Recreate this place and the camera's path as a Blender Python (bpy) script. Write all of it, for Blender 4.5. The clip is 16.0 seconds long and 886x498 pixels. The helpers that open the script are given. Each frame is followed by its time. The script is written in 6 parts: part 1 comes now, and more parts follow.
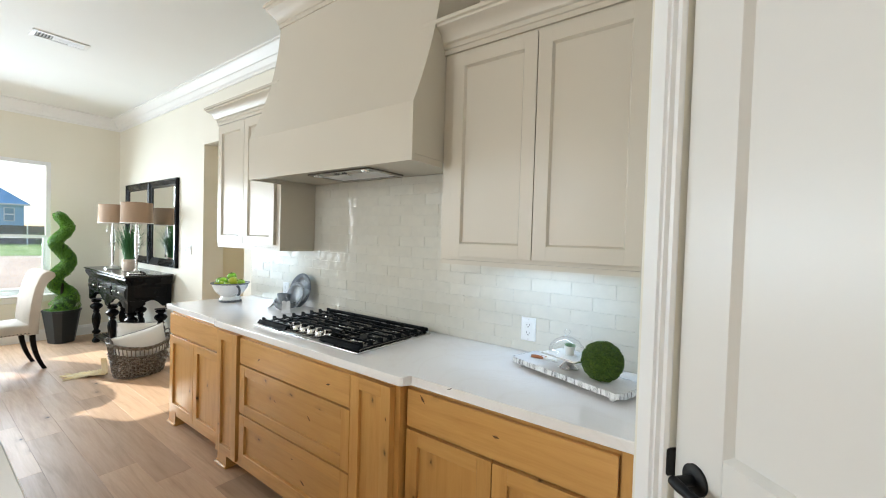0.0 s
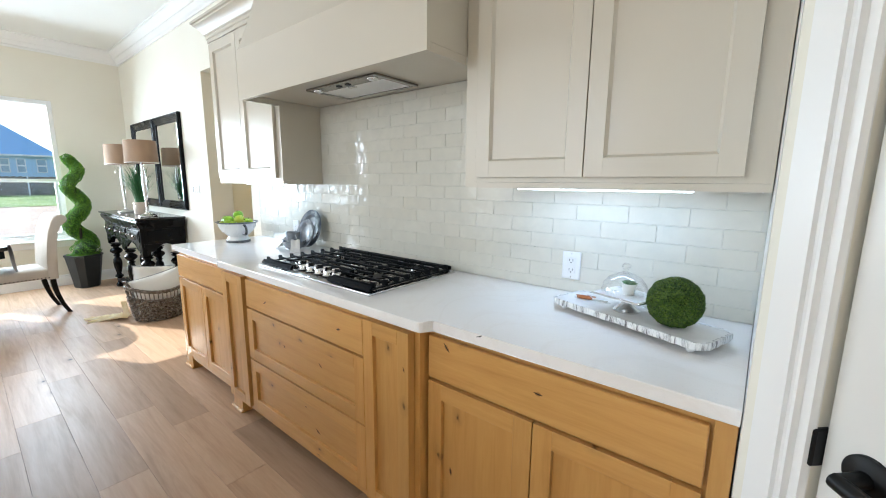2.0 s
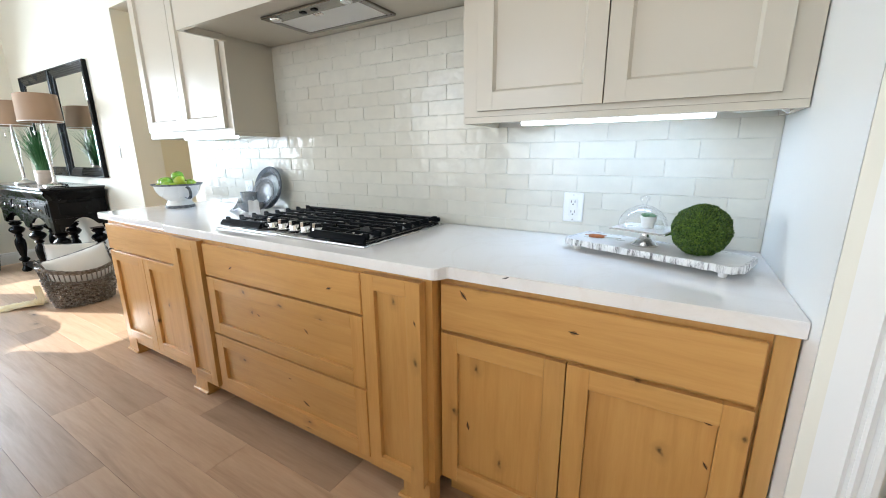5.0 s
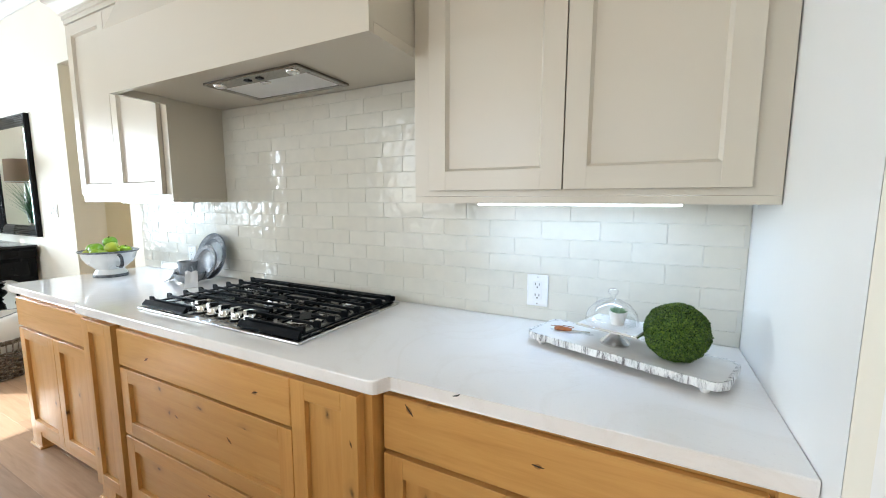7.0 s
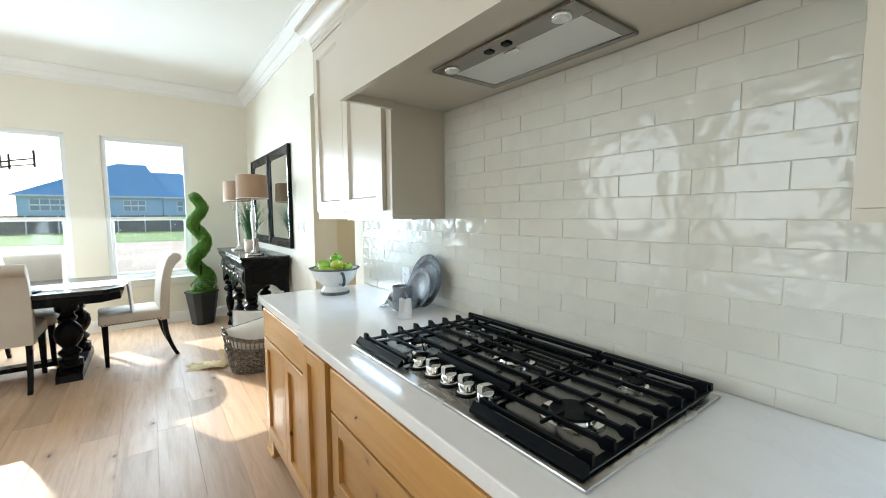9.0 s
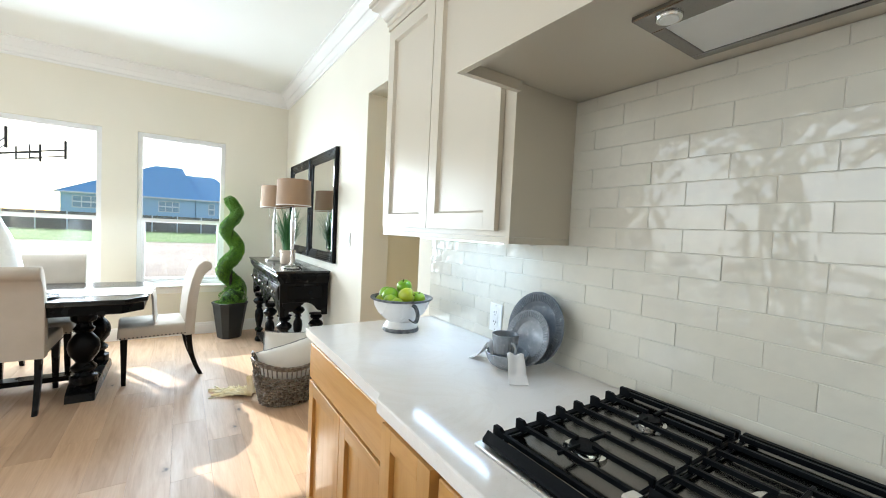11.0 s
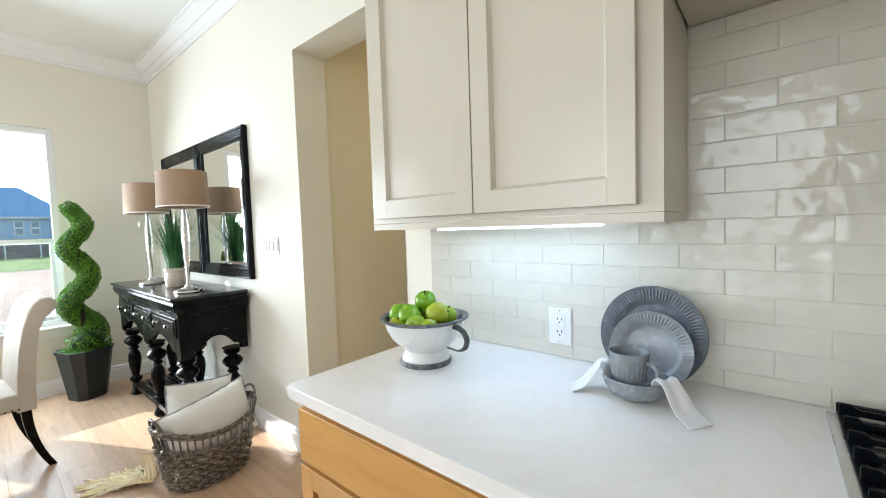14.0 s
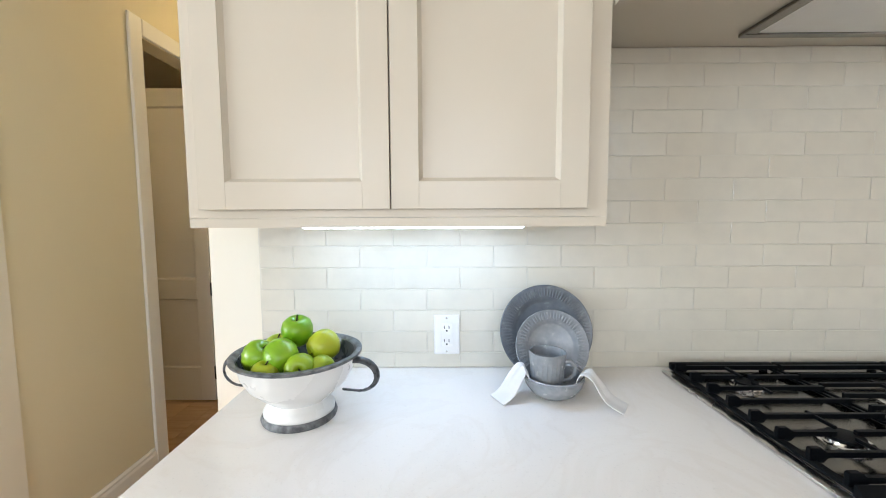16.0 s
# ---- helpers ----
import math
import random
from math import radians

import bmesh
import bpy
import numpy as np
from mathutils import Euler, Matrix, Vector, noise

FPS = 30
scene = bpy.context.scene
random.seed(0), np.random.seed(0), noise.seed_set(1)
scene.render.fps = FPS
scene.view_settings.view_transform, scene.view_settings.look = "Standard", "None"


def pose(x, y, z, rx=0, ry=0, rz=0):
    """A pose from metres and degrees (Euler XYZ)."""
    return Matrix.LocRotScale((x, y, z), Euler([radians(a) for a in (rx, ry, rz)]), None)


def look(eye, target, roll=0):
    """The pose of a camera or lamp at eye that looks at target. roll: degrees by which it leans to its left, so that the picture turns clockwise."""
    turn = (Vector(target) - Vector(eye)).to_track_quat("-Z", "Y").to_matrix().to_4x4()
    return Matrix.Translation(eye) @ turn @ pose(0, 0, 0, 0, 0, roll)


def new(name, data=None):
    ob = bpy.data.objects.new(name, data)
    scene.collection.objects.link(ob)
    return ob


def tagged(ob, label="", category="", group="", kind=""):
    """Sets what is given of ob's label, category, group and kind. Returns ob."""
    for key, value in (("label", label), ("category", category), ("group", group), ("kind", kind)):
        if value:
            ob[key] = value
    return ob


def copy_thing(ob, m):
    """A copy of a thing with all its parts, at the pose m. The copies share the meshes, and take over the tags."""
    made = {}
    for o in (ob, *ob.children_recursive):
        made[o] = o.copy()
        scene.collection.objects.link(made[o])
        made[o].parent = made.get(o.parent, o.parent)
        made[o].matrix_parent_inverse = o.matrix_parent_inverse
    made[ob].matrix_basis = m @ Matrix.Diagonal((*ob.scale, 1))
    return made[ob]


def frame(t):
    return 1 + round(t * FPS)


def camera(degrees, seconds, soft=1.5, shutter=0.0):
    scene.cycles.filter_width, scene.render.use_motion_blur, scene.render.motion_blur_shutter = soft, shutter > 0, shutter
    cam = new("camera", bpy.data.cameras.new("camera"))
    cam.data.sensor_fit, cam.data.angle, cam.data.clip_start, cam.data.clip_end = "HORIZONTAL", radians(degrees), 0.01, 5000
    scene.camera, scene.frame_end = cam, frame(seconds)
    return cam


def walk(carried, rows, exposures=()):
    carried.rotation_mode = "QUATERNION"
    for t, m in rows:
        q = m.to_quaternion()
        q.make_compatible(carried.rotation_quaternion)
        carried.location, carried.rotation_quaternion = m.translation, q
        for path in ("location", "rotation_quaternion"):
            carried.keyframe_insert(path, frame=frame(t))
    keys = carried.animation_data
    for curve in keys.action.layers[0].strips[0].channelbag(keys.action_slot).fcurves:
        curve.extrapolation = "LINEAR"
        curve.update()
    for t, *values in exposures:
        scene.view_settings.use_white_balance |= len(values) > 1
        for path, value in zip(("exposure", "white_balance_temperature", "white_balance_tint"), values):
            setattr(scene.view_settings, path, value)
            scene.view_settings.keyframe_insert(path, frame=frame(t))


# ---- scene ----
cam = camera(96.5, 16.0, soft=1.0)
PATH = [
    (0, (0.032, 0.083, 1.475), (-1.148, 1.697, 1.427), 1.7),
    (0.5, (0.003, 0.099, 1.446), (-1.196, 1.694, 1.318), 1.2),
    (1, (-0.073, 0.2, 1.409), (-1.301, 1.765, 1.201), 0.9),
    (1.5, (-0.135, 0.307, 1.391), (-1.384, 1.845, 1.116), 0.8),
    (2, (-0.17, 0.335, 1.376), (-1.415, 1.865, 1.045), 0.5),
    (2.5, (-0.246, 0.329, 1.353), (-1.463, 1.871, 0.975), 0.2),
    (3, (-0.345, 0.312, 1.312), (-1.511, 1.881, 0.891), -0.2),
    (3.2, (-0.377, 0.305, 1.28), (-1.524, 1.883, 0.839), -0.2),
    (5.3, (-0.415, 0.302, 1.253), (-1.371, 1.996, 0.79), -0.6),
    (5.5, (-0.393, 0.306, 1.255), (-1.314, 2.025, 0.808), -0.6),
    (6, (-0.369, 0.33, 1.266), (-1.207, 2.103, 0.874), -0.5),
    (6.5, (-0.389, 0.373, 1.309), (-1.219, 2.167, 1.002), -0.2),
    (7, (-0.433, 0.503, 1.364), (-1.343, 2.268, 1.125), 0.1),
    (7.5, (-0.468, 0.624, 1.376), (-1.519, 2.314, 1.182), 0.1),
    (8, (-0.583, 0.695, 1.373), (-1.814, 2.261, 1.189), -0.1),
    (8.5, (-0.82, 0.752, 1.392), (-2.238, 2.15, 1.212), -0.4),
    (9, (-1.019, 0.8, 1.371), (-2.621, 1.986, 1.205), -0.3),
    (9.2, (-1.095, 0.831, 1.368), (-2.765, 1.92, 1.212), -0.2),
    (11.3, (-1.71, 0.796, 1.394), (-3.356, 1.929, 1.322), 3.7),
    (11.5, (-1.768, 0.805, 1.399), (-3.354, 2.022, 1.343), 4.2),
    (12, (-1.927, 0.836, 1.418), (-3.375, 2.215, 1.376), 4.0),
    (12.5, (-2.057, 0.826, 1.422), (-3.38, 2.325, 1.369), 2.6),
    (13, (-2.204, 0.775, 1.42), (-3.457, 2.332, 1.341), 0.6),
    (13.5, (-2.291, 0.735, 1.38), (-3.55, 2.286, 1.279), -1.0),
    (14, (-2.378, 0.717, 1.36), (-3.66, 2.248, 1.253), -1.9),
    (14.5, (-2.533, 0.778, 1.388), (-3.829, 2.299, 1.293), -2.2),
    (15, (-2.695, 0.805, 1.383), (-3.837, 2.443, 1.268), -1.5),
    (15.5, (-2.837, 0.775, 1.379), (-3.503, 2.655, 1.234), -0.7),
    (16, (-2.915, 0.773, 1.381), (-2.93, 2.767, 1.217), -0.3),
]
walk(cam, [(t, look(eye, target, roll)) for t, eye, target, roll in PATH], exposures=[(0.0, 0.86, 6060, 8), (1.5, 0.95, 5840, 8), (3.0, 1.04, 5720, 8), (5.5, 1.10, 5850, 9), (7.5, 1.02, 5920, 8), (9.0, 0.88, 5850, 4), (11.5, 0.95, 5930, 7), (13.5, 0.96, 5930, 8), (14.5, 0.84, 5920, 8), (15.0, 0.82, 5910, 8), (15.5, 0.88, 5980, 9), (16.0, 1.00, 6150, 12)])

# ---- world, sun, large lights ----
world = bpy.data.worlds.new("sky")
scene.world = world
world.use_nodes = True
wn = world.node_tree
sky = wn.nodes.new("ShaderNodeTexSky")
sky.sky_type, sky.sun_disc = "NISHITA", False
SUN_WAY = Vector((1.6, 0.80, -1.0)).normalized()
sky.sun_elevation = math.asin(-SUN_WAY.z)
sky.sun_rotation = math.atan2(-SUN_WAY.x, -SUN_WAY.y)
sky.air_density, sky.dust_density = 1.0, 1.5
wn.links.new(sky.outputs[0], wn.nodes["Background"].inputs[0])
wn.nodes["Background"].inputs[1].default_value = 0.15
sun = new("sun", bpy.data.lights.new("sun", "SUN"))
sun.data.energy, sun.data.angle, sun.data.color = 5.0, radians(0.5), (1.0, 0.95, 0.86)
sun.matrix_world = look((-20, -10, 13), Vector((-20, -10, 13)) + SUN_WAY)


def window_lamp(name, eye, way, w, h, power, col):
    ob = new(name, bpy.data.lights.new(name, "AREA"))
    ob.data.shape, ob.data.size, ob.data.size_y = "RECTANGLE", w, h
    ob.data.energy, ob.data.color = power, col
    ob.matrix_world = look(eye, Vector(eye) + Vector(way))
    return ob


DAY = (0.80, 0.92, 1.0)
for yy in (-1.52, -0.345, 0.80):
    window_lamp("window_daylight", (-7.20, yy, 1.47), (1, 0, -0.45), 0.76, 1.6, 32, DAY)
for xx, power in ((-4.6, 17), (-2.6, 17), (-0.6, 3.5)):
    window_lamp("patio_daylight", (xx, -3.57, 1.88), (0, 1, 0), 1.36, 1.75, power, (0.96, 0.975, 1.0))

# ---- materials ----


def material(name, build):
    m = bpy.data.materials.new(name)
    m.use_nodes = True
    nt = m.node_tree
    build(nt, nt.nodes["Principled BSDF"])
    return m


def node(nt, kind, **inputs):
    n = nt.nodes.new(kind)
    for key, value in inputs.items():
        n.inputs[key.replace("_", " ")].default_value = value
    return n


def coords(nt, scale, shift=0.0):
    """Object coordinates, scaled, and moved from object to object by its random number."""
    tc = nt.nodes.new("ShaderNodeTexCoord")
    mp = nt.nodes.new("ShaderNodeMapping")
    mp.inputs["Scale"].default_value = scale
    nt.links.new(tc.outputs["Object"], mp.inputs["Vector"])
    if shift:
        info = nt.nodes.new("ShaderNodeObjectInfo")
        mul = nt.nodes.new("ShaderNodeMath")
        mul.operation = "MULTIPLY"
        mul.inputs[1].default_value = shift
        nt.links.new(info.outputs["Random"], mul.inputs[0])
        nt.links.new(mul.outputs[0], mp.inputs["Location"])
    return mp.outputs["Vector"]


def ramp(nt, fac, stops):
    r = nt.nodes.new("ShaderNodeValToRGB")
    while len(r.color_ramp.elements) < len(stops):
        r.color_ramp.elements.new(0.5)
    for e, (pos, col) in zip(r.color_ramp.elements, stops):
        e.position, e.color = pos, (*col, 1) if len(col) == 3 else col
    nt.links.new(fac, r.inputs[0])
    return r.outputs["Color"]


def mix(nt, fac, a, b, mode="MIX"):
    n = nt.nodes.new("ShaderNodeMix")
    n.data_type, n.blend_type = "RGBA", mode
    for sock, val in ((n.inputs[0], fac), (n.inputs[6], a), (n.inputs[7], b)):
        if hasattr(val, "links"):
            nt.links.new(val, sock)
        else:
            sock.default_value = val if isinstance(val, (int, float)) else (*val, 1)
    return n.outputs[2]


def noise_of(nt, vec, scale, detail=3.0, rough=0.55, distort=0.0):
    n = node(nt, "ShaderNodeTexNoise", Scale=scale, Detail=detail, Roughness=rough, Distortion=distort)
    nt.links.new(vec, n.inputs["Vector"])
    return n.outputs["Fac"]


def bump(nt, bsdf, height, strength, distance=0.002):
    b = node(nt, "ShaderNodeBump", Strength=strength, Distance=distance)
    nt.links.new(height, b.inputs["Height"])
    nt.links.new(b.outputs["Normal"], bsdf.inputs["Normal"])


def surface(name, col, dark=None, rough=0.5, metal=0.0, scale=3.0, grain=120.0, relief=0.15, rough_var=0.08, depth=0.001, shift=7.0, soft=4.0, **extra):
    """A plain surface with broad blotches of a second tone, fine grain and uneven gloss."""
    dark = dark or tuple(c * 0.88 for c in col)

    def build(nt, b):
        v = coords(nt, (1, 1, 1), shift)
        broad = noise_of(nt, v, scale, soft)
        fine = noise_of(nt, v, grain, 3.0)
        nt.links.new(mix(nt, ramp(nt, broad, [(0.35, (0, 0, 0)), (0.7, (1, 1, 1))]), col, dark), b.inputs["Base Color"])
        b.inputs["Metallic"].default_value = metal
        if rough_var:
            r = ramp(nt, broad, [(0.3, (max(rough - rough_var, 0.02),) * 3), (0.7, (rough + rough_var,) * 3)])
            nt.links.new(r, b.inputs["Roughness"])
        else:
            b.inputs["Roughness"].default_value = rough
        bump(nt, b, fine, relief, depth)
        for key, value in extra.items():
            b.inputs[key.replace("_", " ")].default_value = value
    return material(name, build)


def wood(name, scale, light, mid, dark, knots, knot_scale, rare, rough, tint=0.25, coat=0.0):
    """Stained boards: long grain along the axis with the small scale, knots, tone that varies from board to board."""
    def build(nt, b):
        v = coords(nt, scale, 9.0)
        plain = coords(nt, (1, 1, 1), 9.0)
        g1 = noise_of(nt, v, 3.0, 5.0, 0.6, 0.6)
        g2 = noise_of(nt, v, 14.0, 4.0, 0.6, 0.2)
        col = ramp(nt, g1, [(0.25, dark), (0.48, mid), (0.72, light)])
        col = mix(nt, 0.22, col, ramp(nt, g2, [(0.3, dark), (0.65, light)]))
        blotch = noise_of(nt, plain, 2.2, 3.0)
        col = mix(nt, ramp(nt, blotch, [(0.4, (0, 0, 0)), (0.75, (0.35,) * 3)]), col, mid)
        info = nt.nodes.new("ShaderNodeObjectInfo")
        tone = ramp(nt, info.outputs["Random"], [(0.0, (1 - tint,) * 3), (0.5, (1.0, 0.98, 0.95)), (1.0, (1.0, 1.0, 1.0))])
        col = mix(nt, 1.0, col, tone, "MULTIPLY")
        if knots:
            vo = node(nt, "ShaderNodeTexVoronoi", Scale=knots)
            vo.voronoi_dimensions = "2D"
            axes = nt.nodes.new("ShaderNodeSeparateXYZ")
            face = nt.nodes.new("ShaderNodeCombineXYZ")
            nt.links.new(coords(nt, knot_scale, 9.0), axes.inputs[0])
            nt.links.new(axes.outputs[0], face.inputs[0])
            nt.links.new(axes.outputs[2 if knot_scale[1] == 0 else 1], face.inputs[1])
            wob = node(nt, "ShaderNodeTexNoise", Scale=26.0, Detail=3.0)
            nt.links.new(plain, wob.inputs["Vector"])
            shake = nt.nodes.new("ShaderNodeVectorMath")
            shake.operation = "MULTIPLY_ADD"
            shake.inputs[1].default_value = (0.045, 0.045, 0.0)
            nt.links.new(wob.outputs["Color"], shake.inputs[0])
            nt.links.new(face.outputs[0], shake.inputs[2])
            nt.links.new(shake.outputs[0], vo.inputs["Vector"])
            near = ramp(nt, vo.outputs["Distance"], [(0.012, (1, 1, 1)), (0.028, (0.6,) * 3), (0.05, (0.2,) * 3), (0.15, (0, 0, 0))])
            keep = ramp(nt, vo.outputs["Color"], [(rare, (0, 0, 0)), (rare + 0.02, (1, 1, 1))])
            spot = mix(nt, 1.0, near, keep, "MULTIPLY")
            col = mix(nt, spot, col, tuple(c * 0.25 for c in dark))
        nt.links.new(col, b.inputs["Base Color"])
        nt.links.new(ramp(nt, g1, [(0.3, (rough + 0.07,) * 3), (0.7, (rough - 0.05,) * 3)]), b.inputs["Roughness"])
        b.inputs["Coat Weight"].default_value = coat
        b.inputs["Coat Roughness"].default_value = 0.25
        bump(nt, b, g2, 0.12, 0.001)
    return material(name, build)


M = {}
M["wall"] = surface("wall_paint", (0.80, 0.765, 0.66), (0.78, 0.74, 0.63), 0.6, grain=260, relief=0.2, rough_var=0.0, soft=1.5, scale=1.5)
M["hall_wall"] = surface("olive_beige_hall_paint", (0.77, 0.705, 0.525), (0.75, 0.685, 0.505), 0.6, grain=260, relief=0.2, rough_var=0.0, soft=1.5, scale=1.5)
M["ceiling"] = surface("ceiling_paint", (0.86, 0.855, 0.81), (0.84, 0.835, 0.79), 0.7, grain=200, relief=0.2, rough_var=0.0, soft=1.5, scale=1.5)
M["white"] = surface("white_trim_paint", (0.84, 0.83, 0.80), (0.81, 0.80, 0.77), 0.35, grain=90, relief=0.05, rough_var=0.0, soft=1.5, scale=1.5)
M["door_paint"] = surface("white_door_paint", (0.72, 0.70, 0.655), (0.71, 0.69, 0.645), 0.32, grain=90, relief=0.06, scale=1.2, rough_var=0.0, soft=1.0)
M["greige"] = surface("greige_cabinet_paint", (0.592, 0.538, 0.438), (0.582, 0.528, 0.428), 0.26, grain=150, relief=0.06, scale=1.2, rough_var=0.0, soft=1.0)
ALDER = ((0.70, 0.395, 0.122), (0.635, 0.34, 0.097), (0.53, 0.265, 0.064))
M["alder_v"] = wood("alder_upright", (9, 9, 0.7), *ALDER, 3.6, (1.5, 0, 0.9), 0.62, 0.34, 0.10, 0.4)
M["alder_h"] = wood("alder_level", (0.7, 9, 9), *ALDER, 3.6, (0.9, 0, 1.5), 0.62, 0.34, 0.10, 0.4)
M["plank"] = wood("oak_floor", (0.55, 7, 7), (0.585, 0.40, 0.262), (0.51, 0.338, 0.213), (0.355, 0.228, 0.136), 2.1, (0.8, 1.5, 0), 0.74, 0.40, 0.30)
M["knot_brown"] = surface("brown_knot", (0.40, 0.19, 0.05), (0.28, 0.12, 0.03), 0.4, scale=90)
M["knot_dark"] = surface("dark_knot_split", (0.03, 0.018, 0.01), rough=0.7)
M["gap"] = surface("joint_dark", (0.24, 0.165, 0.11), rough=0.8)


def quartz(nt, b):
    v = coords(nt, (1, 1, 1))
    vein = noise_of(nt, v, 2.6, 6.0, 0.6, 1.6)
    line = ramp(nt, vein, [(0.44, (0, 0, 0)), (0.50, (0.13,) * 3), (0.53, (0, 0, 0))])
    speck = noise_of(nt, v, 160, 2.0)
    broad = noise_of(nt, v, 1.3, 4.0, 0.6, 0.8)
    col = mix(nt, ramp(nt, broad, [(0.42, (0, 0, 0)), (0.7, (1, 1, 1))]), (0.90, 0.865, 0.83), (0.875, 0.835, 0.79))
    col = mix(nt, line, col, (0.72, 0.64, 0.56))
    col = mix(nt, ramp(nt, speck, [(0.62, (0, 0, 0)), (0.75, (0.25,) * 3)]), col, (0.66, 0.64, 0.62))
    nt.links.new(col, b.inputs["Base Color"])
    b.inputs["Roughness"].default_value = 0.10


M["quartz"] = material("white_quartz", quartz)


def glaze(nt, b):
    v = coords(nt, (1, 1, 1), 31.0)
    info = nt.nodes.new("ShaderNodeObjectInfo")
    col = ramp(nt, info.outputs["Random"], [(0.0, (0.625, 0.592, 0.502)), (0.5, (0.638, 0.608, 0.52)), (1.0, (0.652, 0.625, 0.54))])
    broad = noise_of(nt, v, 14, 3.0)
    col = mix(nt, ramp(nt, broad, [(0.4, (0, 0, 0)), (0.75, (0.5,) * 3)]), col, (0.56, 0.54, 0.472))
    nt.links.new(col, b.inputs["Base Color"])
    b.inputs["Roughness"].default_value = 0.045
    b.inputs["Specular IOR Level"].default_value = 0.42
    bump(nt, b, noise_of(nt, v, 22, 1.5, 0.45), 0.62, 0.005)


M["tile"] = material("glazed_tile", glaze)
M["grout"] = surface("grout", (0.64, 0.62, 0.55), rough=0.85, grain=400)
M["steel"] = surface("brushed_steel", (0.62, 0.61, 0.60), (0.56, 0.555, 0.55), 0.26, 1.0, grain=300, relief=0.05)
M["chrome"] = surface("polished_nickel", (0.75, 0.74, 0.72), (0.70, 0.69, 0.67), 0.12, 1.0, relief=0.0, rough_var=0.04)
M["iron"] = surface("cast_iron", (0.003, 0.0034, 0.0045), (0.005, 0.006, 0.007), 0.42, grain=500, relief=0.25, Specular_IOR_Level=0.07)
M["black_metal"] = surface("matte_black_metal", (0.008, 0.008, 0.008), rough=0.45, Specular_IOR_Level=0.25)
M["dark_steel"] = surface("dark_brushed_steel", (0.27, 0.255, 0.24), (0.23, 0.22, 0.205), 0.22, 1.0, grain=300, relief=0.05)
# The tray's steel, with the hood's dark reflection put into the colour.
M["hood_reflection_steel"] = surface("hood_reflection_steel", (0.19, 0.18, 0.17), (0.16, 0.152, 0.145), 0.20, 1.0, grain=300, relief=0.05)
M["mesh_filter"] = surface("filter_mesh", (0.78, 0.765, 0.74), (0.72, 0.705, 0.68), 0.45, 0.3, grain=700, relief=0.4)
M["outlet"] = surface("outlet_plastic", (0.82, 0.82, 0.80), rough=0.3, relief=0.02)
M["slot"] = surface("dark_slot", (0.05, 0.05, 0.05), rough=0.6)
M["vinyl"] = surface("window_vinyl", (0.84, 0.85, 0.85), rough=0.35, relief=0.03)


def glow(name, col, strength):
    def build(nt, b):
        b.inputs["Base Color"].default_value = (*col, 1)
        b.inputs["Emission Color"].default_value = (*col, 1)
        b.inputs["Emission Strength"].default_value = strength
    return material(name, build)


M["led"] = glow("led_strip", (0.84, 0.93, 1.0), 3.2)
M["lamp_glass"] = glow("lit_frosted_glass", (1.0, 0.72, 0.33), 11.0)
M["bulb"] = surface("lens_glass", (0.80, 0.79, 0.75), rough=0.25)


def pane_glass(nt, b):
    out = nt.nodes["Material Output"]
    clear = nt.nodes.new("ShaderNodeBsdfTransparent")
    gloss = node(nt, "ShaderNodeBsdfGlossy", Roughness=0.02)
    ms = nt.nodes.new("ShaderNodeMixShader")
    ms.inputs[0].default_value = 0.05
    nt.links.new(clear.outputs[0], ms.inputs[1])
    nt.links.new(gloss.outputs[0], ms.inputs[2])
    nt.links.new(ms.outputs[0], out.inputs["Surface"])


M["pane"] = material("window_pane", pane_glass)


def mirror_glass(nt, b):
    b.inputs["Base Color"].default_value = (0.88, 0.90, 0.89, 1)
    b.inputs["Metallic"].default_value = 1.0
    b.inputs["Roughness"].default_value = 0.015


def thin_glass(nt, b):
    out = nt.nodes["Material Output"]
    clear = nt.nodes.new("ShaderNodeBsdfTransparent")
    gloss = node(nt, "ShaderNodeBsdfGlossy", Roughness=0.01)
    edge_ = node(nt, "ShaderNodeLayerWeight", Blend=0.25)
    ms = nt.nodes.new("ShaderNodeMixShader")
    nt.links.new(edge_.outputs["Facing"], ms.inputs[0])
    nt.links.new(clear.outputs[0], ms.inputs[1])
    nt.links.new(gloss.outputs[0], ms.inputs[2])
    nt.links.new(ms.outputs[0], out.inputs["Surface"])


M["thin_glass"] = material("thin_clear_glass", thin_glass)
M["mirror"] = material("mirror_glass", mirror_glass)

# ---- building helpers ----
WORLD = {}


def thing(name, label, category, x=0.0, y=0.0, z=0.0, rz=0.0, group="", kind=""):
    ob = new(name)
    ob.empty_display_size = 0.1
    ob.matrix_basis = pose(x, y, z, 0, 0, rz)
    WORLD[ob] = ob.matrix_basis.copy()
    return tagged(ob, label, category, group, kind)


def finish(bm, mat, name, smooth=None):
    me = bpy.data.meshes.new(name)
    bmesh.ops.recalc_face_normals(bm, faces=bm.faces[:])
    bm.to_mesh(me)
    bm.free()
    me.materials.append(M[mat])
    if smooth is not None:
        me.polygons.foreach_set("use_smooth", [True] * len(me.polygons))
        me.set_sharp_from_angle(angle=radians(smooth))
    return me


def part(name, bm, mat, parent, label="", world=True, smooth=None):
    """One mesh under a thing or part; built in the world's places, or in the parent's own."""
    top = WORLD[parent]
    if world:
        bmesh.ops.transform(bm, matrix=top.inverted(), verts=bm.verts[:])
    ob = new(name, finish(bm, mat, name, smooth))
    ob.parent = parent
    WORLD[ob] = top.copy()
    return tagged(ob, label) if label else ob


